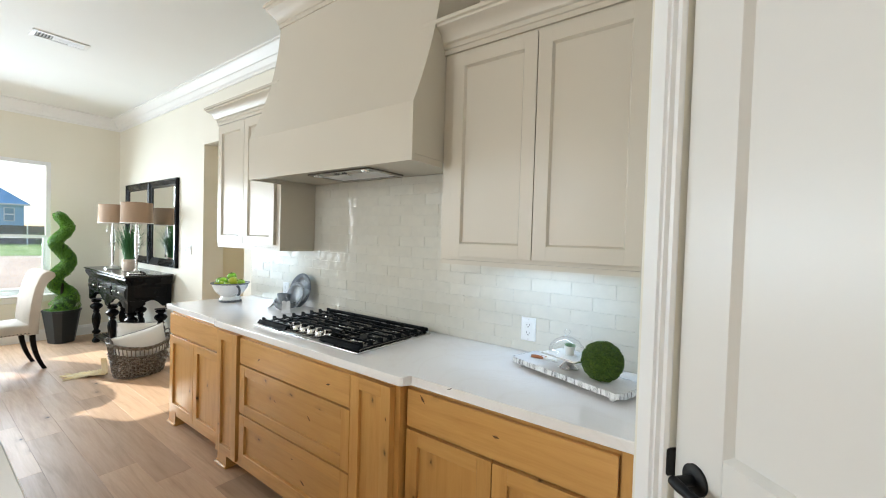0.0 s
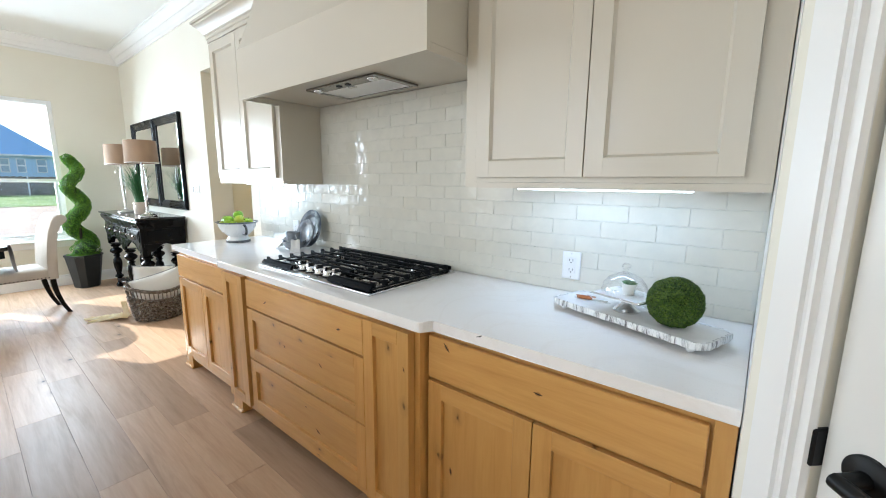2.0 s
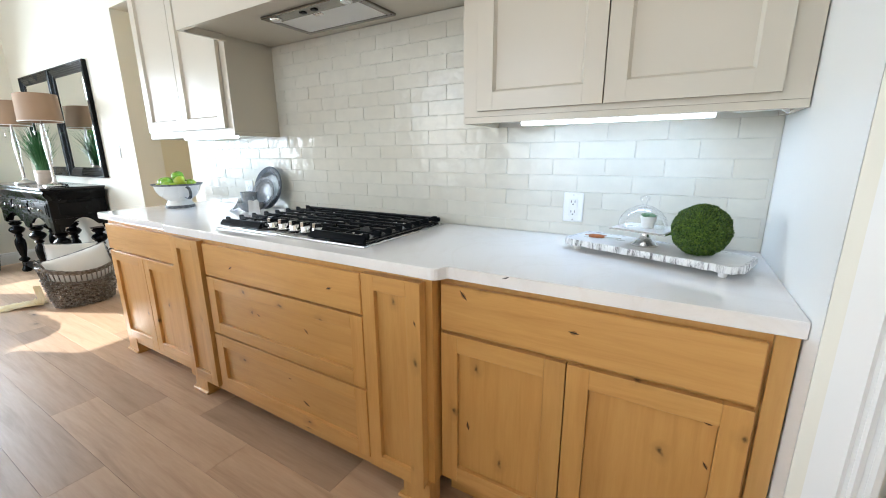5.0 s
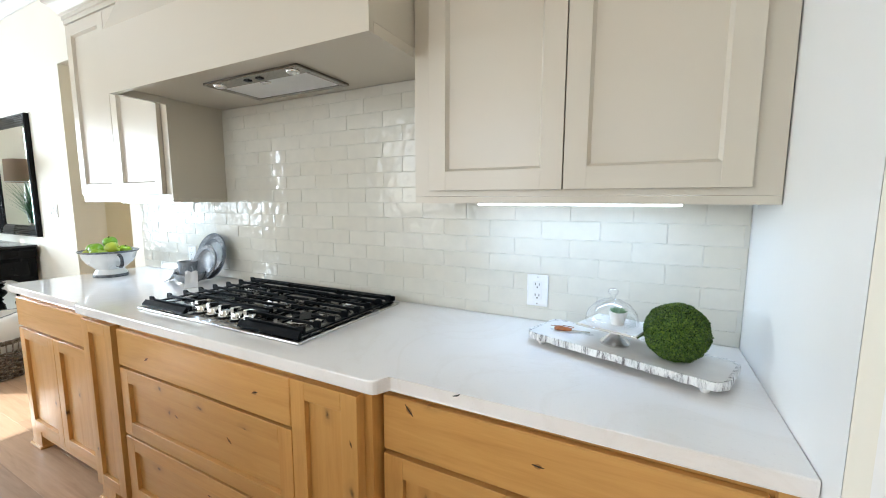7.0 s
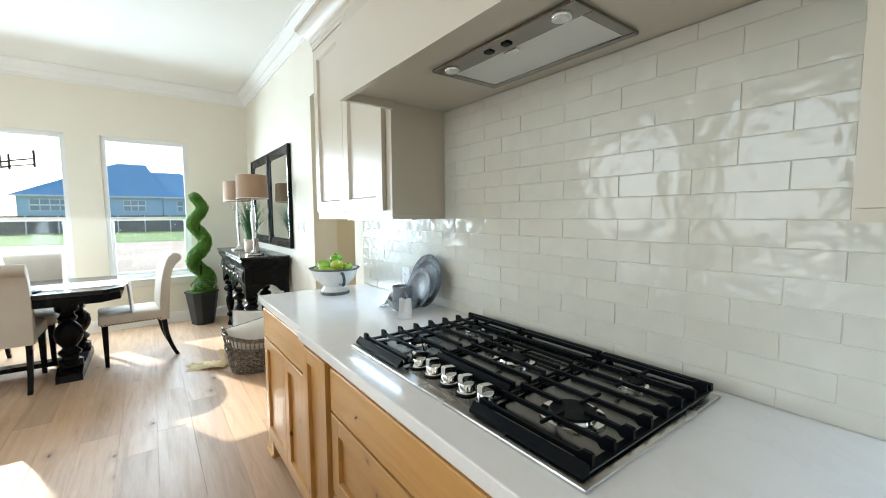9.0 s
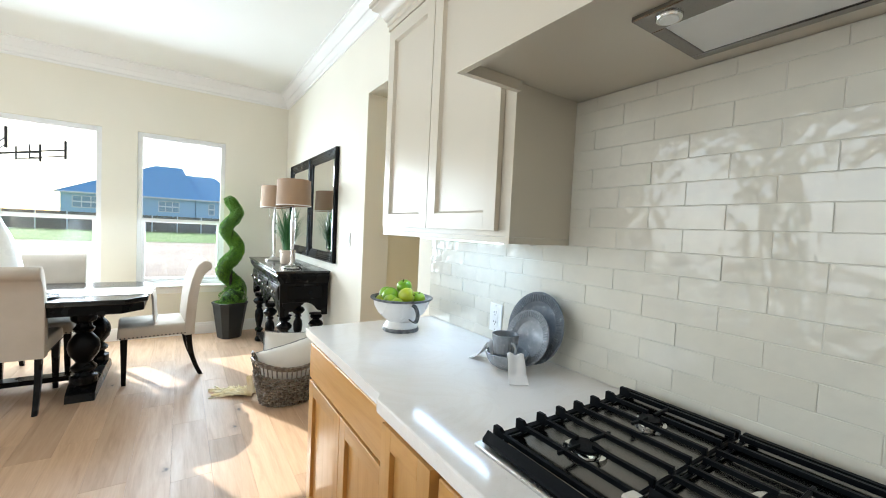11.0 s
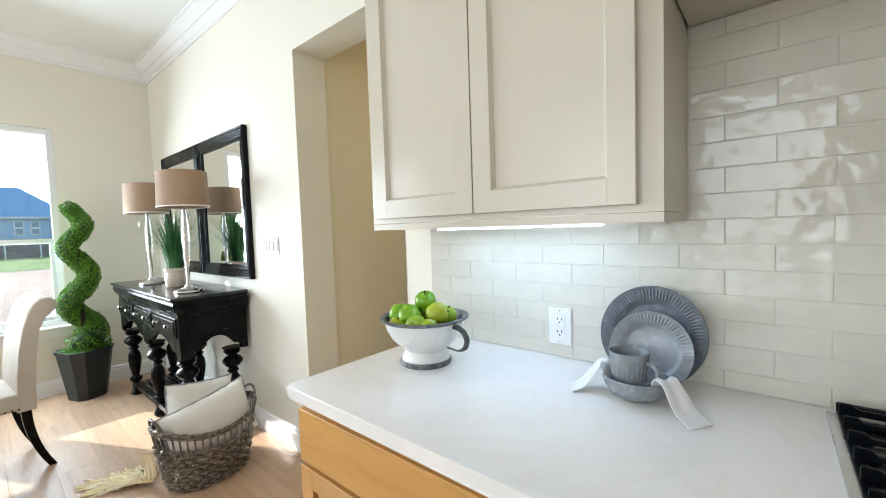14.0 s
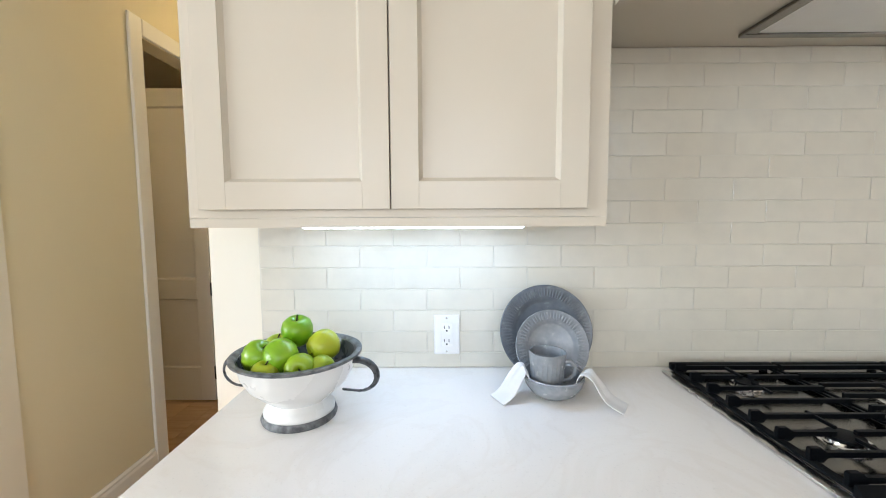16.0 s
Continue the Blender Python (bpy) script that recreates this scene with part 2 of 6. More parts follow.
def solid(name, bm, mat, label, category, group="", kind="", smooth=None):
    """A thing or a piece of the setting that is one mesh, in the world's places."""
    ob = new(name, finish(bm, mat, name, smooth))
    WORLD[ob] = Matrix.Identity(4)
    return tagged(ob, label, category, group, kind)


def box(x0, x1, y0, y1, z0, z1, bev=0.0, bm=None, seg=1, m=None):
    own = bmesh.new()
    vs = [own.verts.new((x, y, z)) for x in (x0, x1) for y in (y0, y1) for z in (z0, z1)]
    for f in ((0, 1, 3, 2), (4, 6, 7, 5), (0, 4, 5, 1), (2, 3, 7, 6), (0, 2, 6, 4), (1, 5, 7, 3)):
        own.faces.new([vs[i] for i in f])
    if bev:
        bmesh.ops.bevel(own, geom=own.edges[:], offset=bev, segments=seg, profile=0.5, affect="EDGES")
    if m is not None:
        bmesh.ops.transform(own, matrix=m, verts=own.verts[:])
    return join(bm, own)


def join(bm, own):
    if bm is None:
        return own
    me = bpy.data.meshes.new("tmp")
    own.to_mesh(me)
    own.free()
    bm.from_mesh(me)
    bpy.data.meshes.remove(me)
    return bm


def lathe(profile, segs=32, x=0.0, y=0.0, z=0.0, bm=None, m=None, sx=1.0, sy=1.0):
    """Turns (radius, height) pairs about the upright axis."""
    own = bmesh.new()
    rings = []
    for r, h in profile:
        if r < 1e-5:
            rings.append([own.verts.new((x, y, z + h))])
        else:
            rings.append([own.verts.new((x + sx * r * math.cos(2 * math.pi * i / segs), y + sy * r * math.sin(2 * math.pi * i / segs), z + h)) for i in range(segs)])
    for a, b in zip(rings, rings[1:]):
        for i in range(segs):
            j = (i + 1) % segs
            quad = [a[i % len(a)], a[j % len(a)], b[j % len(b)], b[i % len(b)]]
            quad = list(dict.fromkeys(quad))
            if len(quad) > 2:
                own.faces.new(quad)
    if m is not None:
        bmesh.ops.transform(own, matrix=m, verts=own.verts[:])
    return join(bm, own)


def extrude(outline, axis, a, b, bm=None, m=None):
    """A solid from a closed outline of pairs, drawn across one axis from a to b."""
    own = bmesh.new()

    def at(u, v, w):
        return {"x": (w, u, v), "y": (u, w, v), "z": (u, v, w)}[axis]
    lo = [own.verts.new(at(u, v, a)) for u, v in outline]
    hi = [own.verts.new(at(u, v, b)) for u, v in outline]
    own.faces.new(lo)
    own.faces.new(hi[::-1])
    n = len(outline)
    for i in range(n):
        own.faces.new((lo[i], lo[(i + 1) % n], hi[(i + 1) % n], hi[i]))
    if m is not None:
        bmesh.ops.transform(own, matrix=m, verts=own.verts[:])
    return join(bm, own)


def tube(points, radius, segs=8, bm=None, closed=False, flat=1.0):
    """A rod along points; radius is a number or one for each point."""
    own = bmesh.new()
    pts = [Vector(p) for p in points]
    n = len(pts)
    rad = radius if isinstance(radius, (list, tuple)) else [radius] * n
    rings = []
    side = None
    for i, p in enumerate(pts):
        a, b = (pts[i - 1], pts[(i + 1) % n]) if closed else (pts[max(i - 1, 0)], pts[min(i + 1, n - 1)])
        d = (b - a).normalized()
        if side is None:
            side = d.orthogonal().normalized()
        side = (side - d * side.dot(d)).normalized()
        up = d.cross(side)
        rings.append([own.verts.new(p + rad[i] * (math.cos(t) * side + flat * math.sin(t) * up)) for t in (2 * math.pi * k / segs for k in range(segs))])
    pairs = list(zip(rings, rings[1:] + rings[:1])) if closed else list(zip(rings, rings[1:]))
    for a, b in pairs:
        for k in range(segs):
            own.faces.new((a[k], a[(k + 1) % segs], b[(k + 1) % segs], b[k]))
    if not closed:
        own.faces.new(rings[0][::-1])
        own.faces.new(rings[-1])
    return join(bm, own)


# ---- the shell of the house ----
CEIL = 3.05
WY = 1.96      # face of the kitchen and dining wall
FX = -7.23     # face of the window wall
SY = -3.60     # wall behind the camera
EX = 1.60
WINDOWS = [(0.38, 1.240), (-0.765, 0.075), (-1.94, -1.10)]
WZ0, WZ1 = 0.61, 2.335


def wall_with_holes(axis, face, back, u0, u1, z1, holes, bm=None):
    """Boxes that leave the holes (u0, u1, z0, z1) open."""
    def put(a, b, c, d, bm):
        if b - a < 1e-4 or d - c < 1e-4:
            return bm
        lo, hi = min(face, back), max(face, back)
        return box(lo, hi, a, b, c, d, bm=bm) if axis == "x" else box(a, b, lo, hi, c, d, bm=bm)
    at = u0
    for a, b, c, d in sorted(holes):
        bm = put(at, a, 0, z1, bm)
        bm = put(a, b, 0, c, bm)
        bm = put(a, b, d, z1, bm)
        at = b
    return put(at, u1, 0, z1, bm)


solid("wall_west", wall_with_holes("x", FX, FX - 0.16, SY - 0.15, WY + 0.15, CEIL + 0.1, [(a, b, WZ0, WZ1) for a, b in WINDOWS]), "wall",
      "cream painted dining wall with tall windows", "wall", kind="structure")
solid("wall_north", wall_with_holes("y", WY, WY + 0.21, FX, -0.02, CEIL + 0.1, [(-4.49, -3.63, 0, 2.40)]), "wall",
      "cream painted wall behind the cabinets with an open passage", "wall", kind="structure")
PATIO = [(-5.3, -3.9, 0.25, 2.78), (-3.3, -1.9, 0.25, 2.78), (-1.3, 0.1, 0.25, 2.78)]
solid("wall_south", wall_with_holes("y", SY, SY - 0.15, FX, EX, CEIL + 0.1, PATIO), "wall", "cream painted wall with wide windows", "wall", kind="structure")
solid("wall_east", box(EX, EX + 0.12, SY - 0.15, 0.3, 0, CEIL + 0.1), "wall", "plain cream painted wall", "wall", kind="structure")
solid("ceiling", box(FX - 0.16, EX + 0.12, SY - 0.15, WY + 0.21, CEIL, CEIL + 0.1), "ceiling", "flat white painted ceiling", "ceiling", kind="structure")
solid("floor", box(FX - 0.16, EX + 0.12, SY - 0.15, 5.6, -0.12, -0.012), "gap", "wide oak plank floor with dark joints", "floor", kind="structure")

# pantry corner: a short side wall and a wall at 45 degrees with a door in it
PX = -0.16
solid("wall_pantry_side", extrude([(PX, WY), (PX, 1.239), (PX + 0.05, 1.30), (PX + 0.10, WY)], "z", 0, CEIL), "white", "white painted side wall beside the counter", "wall", kind="structure")
ANG = pose(PX, 1.238, 0, 0, 0, -45)          # x runs along the wall, y into it
DOOR_A, DOOR_B, DOOR_H = 0.130, 0.860, 2.42


def angled(x0, x1, y0, y1, z0, z1, bev=0.0, bm=None):
    return box(x0, x1, y0, y1, z0, z1, bev, bm, m=ANG)


bm = angled(0.0, DOOR_A - 0.005, 0.001, 0.12, 0, CEIL)
bm = angled(DOOR_A - 0.005, DOOR_B + 0.005, 0.001, 0.12, DOOR_H + 0.005, CEIL, bm=bm)
bm = angled(DOOR_B + 0.005, 1.45, 0.001, 0.12, 0, CEIL, bm=bm)
solid("wall_pantry", bm, "wall", "white painted corner wall round the pantry door", "wall", kind="structure")
end = ANG @ Vector((1.45, 0, 0))
solid("wall_pantry_end", box(end.x, EX, end.y, end.y + 0.12, 0, CEIL), "wall", "plain white painted wall", "wall", kind="structure")


def casing_strip(length, bm=None):
    """A moulded casing, 9 cm wide, from x = 0 (outer edge) to 0.09, standing proud towards -y."""
    prof = [(0, 0), (0, -0.020), (0.048, -0.020), (0.050, -0.013), (0.056, -0.012), (0.060, -0.018), (0.066, -0.019), (0.069, -0.009), (0.076, -0.008), (0.079, -0.013), (0.086, -0.012), (0.09, -0.003), (0.09, 0)]
    return extrude(prof, "z", 0, length, bm)


bm = casing_strip(DOOR_H + 0.09)
bmesh.ops.transform(bm, matrix=ANG @ pose(DOOR_A - 0.092, 0, 0), verts=bm.verts[:])
solid("trim_pantry_left", bm, "white", "white moulded door casing", "trim", kind="structure", smooth=20)
bm = casing_strip(DOOR_H + 0.09)
bmesh.ops.scale(bm, vec=(-1, 1, 1), verts=bm.verts[:])
bmesh.ops.transform(bm, matrix=ANG @ pose(DOOR_B + 0.092, 0, 0), verts=bm.verts[:])
solid("trim_pantry_right", bm, "white", "white moulded door casing", "trim", kind="structure", smooth=20)
solid("trim_pantry_head", angled(DOOR_A - 0.002, DOOR_B + 0.002, -0.018, 0.0, DOOR_H + 0.002, DOOR_H + 0.09, 0.004), "white", "white door casing head", "trim", kind="structure")


def panel_door(name, label, x0, x1, y, z1, rows, stile, parent_pose, thick=0.035, mat="door_paint"):
    """A door of stiles, rails and sunk panels in the plane y (towards -y), in the pose's own places."""
    d = thing(name, label, "door", kind="structure")
    d.matrix_basis = parent_pose
    WORLD[d] = parent_pose.copy()
    for a, b in ((x0, x0 + stile), (x1 - stile, x1)):
        part("stile", box(a, b, y, y + thick, 0.012, z1, 0.0015), mat, d, world=False)
    zs = [0.012] + [z for r in rows for z in r] + [z1]
    for a, b in zip(zs[::2], zs[1::2]):
        part("rail", box(x0 + stile, x1 - stile, y, y + thick, a, b, 0.0015), mat, d, world=False)
    for a, b in rows:
        bm = box(x0 + stile, x1 - stile, y + 0.016, y + thick - 0.012, a, b)
        for u0, u1, w0, w1 in ((x0 + stile, x1 - stile, a, a), (x0 + stile, x1 - stile, b, b)):
            s = 0.011 if w0 == a else -0.011
            extrude([(y + 0.001, w0), (y + 0.0165, w0), (y + 0.0165, w0 + s)], "x", u0, u1, bm)
        for u in (x0 + stile, x1 - stile):
            s = 0.011 if u < x1 - stile else -0.011
            extrude([(u, y + 0.001), (u, y + 0.0165), (u + s, y + 0.0165)], "z", a, b, bm)
        part("panel", bm, mat, d, world=False)
    return d


pantry = panel_door("door_1", "white two-panel pantry door with a black lever, shut", DOOR_A + 0.003, DOOR_B - 0.003, 0.012, DOOR_H, [(0.25, 0.86), (1.045, DOOR_H - 0.12)], 0.128, ANG)
HX, HZ = DOOR_A + 0.066, 0.965
bm = lathe([(0, 0), (0.033, 0), (0.033, 0.006), (0.028, 0.010), (0, 0.010)], 28, m=pose(HX, 0.012, HZ, 90, 0, 0))
lathe([(0.012, 0.0), (0.011, 0.05), (0, 0.05)], 16, m=pose(HX, 0.010, HZ, 90, 0, 0), bm=bm)
tube([(HX - 0.004, -0.040, HZ), (HX + 0.02, -0.044, HZ), (HX + 0.07, -0.040, HZ - 0.004), (HX + 0.115, -0.038, HZ - 0.010)], [0.012, 0.012, 0.010, 0.008], 12, bm)
part("lever", bm, "black_metal", pantry, "matte black lever handle", world=False, smooth=40)
part("strike_plate", box(DOOR_A - 0.012, DOOR_A + 0.002, -0.006, 0.024, HZ - 0.03, HZ + 0.035, 0.003), "black_metal", pantry, "black strike plate", world=False)
solid("pantry_back", box(-0.02, EX, WY - 0.05, WY + 0.1, 0, CEIL), "wall", "plain wall", "wall", kind="structure")

# crown moulding along wall and ceiling
CROWN = [(0, 0), (0, -0.155), (0.012, -0.155), (0.014, -0.135), (0.03, -0.125), (0.045, -0.095), (0.05, -0.085), (0.06, -0.083), (0.075, -0.055), (0.10, -0.030), (0.105, -0.018), (0.12, -0.015), (0.12, 0)]


def crown(name, axis, sign, face, a, b, top=CEIL, k=1.0, mat="white"):
    out = [(face + sign * d * k, top + h * k) for d, h in CROWN]
    return solid(name, extrude(out, axis, a, b), mat, "white stepped crown moulding under the ceiling", "trim", kind="structure", smooth=25)


crown("trim_crown_north", "x", -1, WY, FX, -2.56)
crown("trim_crown_north_east", "x", -1, WY, -1.13, PX)
crown("trim_crown_west", "y", 1, FX, SY, WY)
crown("trim_crown_south", "x", 1, SY, FX, EX)

BASE = [(0, 0), (0.016, 0), (0.016, 0.105), (0.011, 0.118), (0.012, 0.128), (0.005, 0.14), (0, 0.14)]
solid("baseboard_west", extrude([(FX + d, z) for d, z in BASE], "y", SY, WY - 0.02), "white", "white moulded baseboard", "baseboard", kind="structure")
solid("baseboard_north", extrude([(WY - d, z) for d, z in BASE], "x", FX + 0.02, -4.49), "white", "white moulded baseboard", "baseboard", kind="structure")

# windows of the dining wall: double-hung, white vinyl
for i, (a, b) in enumerate(WINDOWS):
    w = thing("window_%d" % (i + 1), "tall white double-hung window with clear panes", "window", FX, (a + b) / 2, WZ0, kind="structure")
    bm = box(FX - 0.10, FX - 0.02, a, a + 0.045, WZ0, WZ1, 0.003)
    box(FX - 0.10, FX - 0.02, b - 0.045, b, WZ0, WZ1, 0.003, bm)
    box(FX - 0.10, FX - 0.02, a + 0.045, b - 0.045, WZ1 - 0.045, WZ1, 0.003, bm)
    box(FX - 0.10, FX - 0.02, a + 0.045, b - 0.045, WZ0, WZ0 + 0.05, 0.003, bm)
    part("window_frame", bm, "vinyl", w)
    mid = 1.36
    bm = box(FX - 0.055, FX - 0.025, a + 0.045, b - 0.045, mid - 0.025, mid + 0.02, 0.003)
    for u, v in ((a + 0.045, a + 0.075), (b - 0.075, b - 0.045)):
        box(FX - 0.055, FX - 0.025, u, v, WZ0 + 0.05, mid - 0.025, 0.003, bm)
    box(FX - 0.055, FX - 0.025, a + 0.075, b - 0.075, WZ0 + 0.05, WZ0 + 0.085, 0.003, bm)
    part("sash", bm, "vinyl", w)
    for z0, z1, d in ((WZ0 + 0.08, mid - 0.02, 0.04), (mid + 0.02, WZ1 - 0.045, 0.075)):
        p = part("pane", box(FX - d - 0.003, FX - d, a + 0.05, b - 0.05, z0, z1), "pane", w)
        p.visible_shadow = False
    part("window_sill", box(FX - 0.02, FX + 0.05, a - 0.05, b + 0.05, WZ0 - 0.028, WZ0 - 0.002, 0.006), "white", w)
    part("apron", box(FX + 0.002, FX + 0.016, a - 0.03, b + 0.03, WZ0 - 0.10, WZ0 - 0.030, 0.003), "white", w)
for i, (a, b, c, d) in enumerate(PATIO):
    w = thing("window_%d" % (i + 4), "wide white-framed window", "window", (a + b) / 2, SY, c, kind="structure")
    bm = box(a, a + 0.05, SY - 0.1, SY - 0.03, c, d)
    box(b - 0.05, b, SY - 0.1, SY - 0.03, c, d, bm=bm)
    box(a + 0.05, b - 0.05, SY - 0.1, SY - 0.03, d - 0.05, d, bm=bm)
    box(a + 0.05, b - 0.05, SY - 0.1, SY - 0.03, c, c + 0.05, bm=bm)
    box((a + b) / 2 - 0.025, (a + b) / 2 + 0.025, SY - 0.1, SY - 0.03, c + 0.05, d - 0.05, bm=bm)
    part("window_frame", bm, "vinyl", w)

# passage and the room behind it
HX0 = -4.503
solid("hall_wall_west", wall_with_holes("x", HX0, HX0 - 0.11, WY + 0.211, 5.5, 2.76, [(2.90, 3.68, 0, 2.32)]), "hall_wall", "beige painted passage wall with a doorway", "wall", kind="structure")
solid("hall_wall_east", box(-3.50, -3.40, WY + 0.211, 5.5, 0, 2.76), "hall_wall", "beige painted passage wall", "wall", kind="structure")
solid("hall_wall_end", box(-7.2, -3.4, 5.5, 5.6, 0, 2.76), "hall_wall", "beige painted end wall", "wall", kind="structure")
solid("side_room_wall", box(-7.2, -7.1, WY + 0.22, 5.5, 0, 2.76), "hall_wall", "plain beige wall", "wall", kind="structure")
solid("hall_ceiling", box(-7.2, -3.4, WY + 0.211, 5.6, 2.76, 2.86), "ceiling", "flat white passage ceiling", "ceiling", kind="structure")
bm = box(HX0 + 0.001, HX0 + 0.018, 2.810, 2.898, 0, 2.412, 0.005)
box(HX0 + 0.001, HX0 + 0.018, 3.682, 3.772, 0, 2.412, 0.005, bm)
box(HX0 + 0.001, HX0 + 0.018, 2.899, 3.681, 2.322, 2.412, 0.005, bm)
solid("trim_hall_casing", bm, "white", "white casing round the passage doorway", "trim", kind="structure")
solid("baseboard_hall", extrude([(HX0 + d, z) for d, z in BASE], "y", WY + 0.215, 2.809), "white", "white moulded baseboard", "baseboard", kind="structure")
hl = thing("ceiling_light", "round frosted ceiling light in the passage", "light", -4.0, 3.3, 2.72)
part("rim", lathe([(0.15, 0.0), (0.16, 0.0), (0.16, 0.04), (0.15, 0.04), (0.15, 0.0)], 36, -4.0, 3.3, 2.7195), "chrome", hl)
part("bowl", lathe([(0, -0.05), (0.08, -0.04), (0.13, -0.015), (0.148, 0.02), (0, 0.02)], 32, -4.0, 3.3, 2.7195), "lamp_glass", hl, "glowing frosted glass", smooth=60)
side_light = copy_thing(hl, pose(-5.2, 2.75, 2.72))
tagged(side_light, "round frosted ceiling light in the side room")
hd = panel_door("door_2", "white panelled door standing open in the side room", 0.0, 0.74, 0.0, 2.295, [(0.262, 0.784), (0.93, 2.17)], 0.10, pose(-4.645 - 0.745, 3.635, 0))
for z in (0.226, 0.858, 2.05):
    part("hinge", box(0.742, 0.754, -0.006, 0.02, z - 0.05, z + 0.05, 0.002), "black_metal", hd, "black hinge", world=False)

# ---- kitchen cabinets ----


def shaker(parent, name, x0, x1, z0, z1, y, stile, mat_v, mat_h, rail=None, thick=0.02):
    """A framed front whose face is y: one mesh for stiles and rails with a sunk panel below it."""
    rail = rail or stile
    soft = 0.0006 if mat_v == "greige" else 0.0011
    f = part(name, box(x0, x0 + stile, y, y + thick, z0, z1, soft), mat_v, parent)
    part("stile", box(x1 - stile, x1, y, y + thick, z0, z1, soft), mat_v, f)
    part("rail", box(x0 + stile, x1 - stile, y, y + thick, z0, z0 + rail, soft), mat_h, f)
    part("rail", box(x0 + stile, x1 - stile, y, y + thick, z1 - rail, z1, soft), mat_h, f)
    xi0, xi1, zi0, zi1 = x0 + stile, x1 - stile, z0 + rail, z1 - rail
    if mat_v == "greige":
        # a painted panel with a narrow bevelled border
        bm = bmesh.new()
        rings = [[bm.verts.new((px_, py_, pz_)) for px_, pz_ in ((xi0 + o, zi0 + o), (xi1 - o, zi0 + o), (xi1 - o, zi1 - o), (xi0 + o, zi1 - o))] for o, py_ in ((0.0, y + thick - 0.002), (0.0, y + 0.002), (0.008, y + 0.0135))]
        for p, q in zip(rings, rings[1:]):
            for i in range(4):
                bm.faces.new((p[i], p[(i + 1) % 4], q[(i + 1) % 4], q[i]))
        bm.faces.new(rings[0])
        bm.faces.new(rings[-1])
    else:
        # a flat wooden panel set back with a hairline gap
        gap = 0.0008
        bm = box(xi0 + gap, xi1 - gap, y + 0.0145, y + thick - 0.001, zi0 + gap, zi1 - gap, 0.0008)
    part("panel", bm, mat_v if (z1 - z0) > (x1 - x0) else mat_h, f)
    return f


def slab(parent, name, x0, x1, z0, z1, y, mat, thick=0.02):
    return part(name, box(x0, x1, y, y + thick, z0, z1, 0.003), mat, parent)


def cab_foot(parent, x, y):
    """A small flared bracket foot."""
    out = [(x - 0.075, 0.0), (x - 0.070, 0.02), (x - 0.055, 0.035), (x - 0.052, 0.105), (x + 0.06, 0.105), (x + 0.06, 0.0)]
    f = part("foot", extrude(out, "y", y, y + 0.07), "alder_v", parent)
    part("toe", box(x - 0.078, x + 0.062, y - 0.010, y + 0.072, 0.0, 0.016, 0.005), "alder_h", f)
    return f


def knot(parent, x, y, z, size, turn):
    """A knot in the face y: a brown oval with a dark split across it."""
    for name, mat, a, b, proud in (("knot", "knot_brown", size * 0.62, size * 0.40, 0.0002), ("knot_split", "knot_dark", size, size * 0.13, 0.0005)):
        m = pose(x, y, z, 0, turn, 0)
        bm = bmesh.new()
        ring = []
        for k in range(14):
            t = 2 * math.pi * k / 14
            w = 1 + 0.30 * noise.noise(Vector((x * 9 + math.cos(t), z * 9 + math.sin(t), size * 40)))
            ring.append((a / 2 * w * math.cos(t), b / 2 * w * math.sin(t)))
        lo = [bm.verts.new((u, 0.0015, v)) for u, v in ring]
        hi = [bm.verts.new((u, -proud, v)) for u, v in ring]
        bm.faces.new(lo)
        bm.faces.new(hi[::-1])
        for k in range(14):
            bm.faces.new((lo[k], lo[(k + 1) % 14], hi[(k + 1) % 14], hi[k]))
        bmesh.ops.transform(bm, matrix=m, verts=bm.verts[:])
        part(name, bm, mat, parent, "dark split knot" if proud > 0.0003 else "brown knot in the wood")


# right base cabinet
YR, YC, YL = 1.322, 1.272, 1.298
base_r = thing("base_cabinet", "knotty alder base cabinet with one drawer over two doors", "cabinet", -0.61, 1.6, 0, group="alder base cabinets")
part("carcass", box(-1.046, PX - 0.003, YR + 0.022, WY - 0.02, 0.105, 0.878), "alder_v", base_r)
part("toe_kick", box(-1.046, PX - 0.003, YR + 0.085, YR + 0.1, 0.0, 0.104), "alder_h", base_r)
part("face_stile", box(-0.205, PX - 0.004, YR + 0.004, YR + 0.021, 0.105, 0.878, 0.001), "alder_v", base_r)
slab(base_r, "drawer_front", -1.036, -0.213, 0.697, 0.852, YR, "alder_h")
shaker(base_r, "cabinet_door", -1.036, -0.633, 0.125, 0.684, YR, 0.060, "alder_v", "alder_h")
shaker(base_r, "cabinet_door", -0.629, -0.213, 0.125, 0.684, YR, 0.060, "alder_v", "alder_h")

# centre cabinet with drawers between two pilasters
base_c = thing("base_cabinet", "knotty alder drawer cabinet between panelled pilasters on feet", "cabinet", -1.82, 1.6, 0, group="alder base cabinets")
part("carcass", box(-2.60, -1.05, YC + 0.022, WY - 0.02, 0.105, 0.878), "alder_v", base_c)
part("toe_kick", box(-2.53, -1.12, YC + 0.10, YC + 0.115, 0.0, 0.104), "alder_h", base_c)
part("bottom_rail", box(-2.38, -1.33, YC + 0.006, YC + 0.021, 0.075, 0.104, 0.002), "alder_h", base_c)
slab(base_c, "drawer_front", -2.318, -1.334, 0.700, 0.852, YC, "alder_h")
shaker(base_c, "drawer_front", -2.318, -1.334, 0.404, 0.690, YC, 0.058, "alder_v", "alder_h")
shaker(base_c, "drawer_front", -2.318, -1.334, 0.106, 0.394, YC, 0.058, "alder_v", "alder_h")
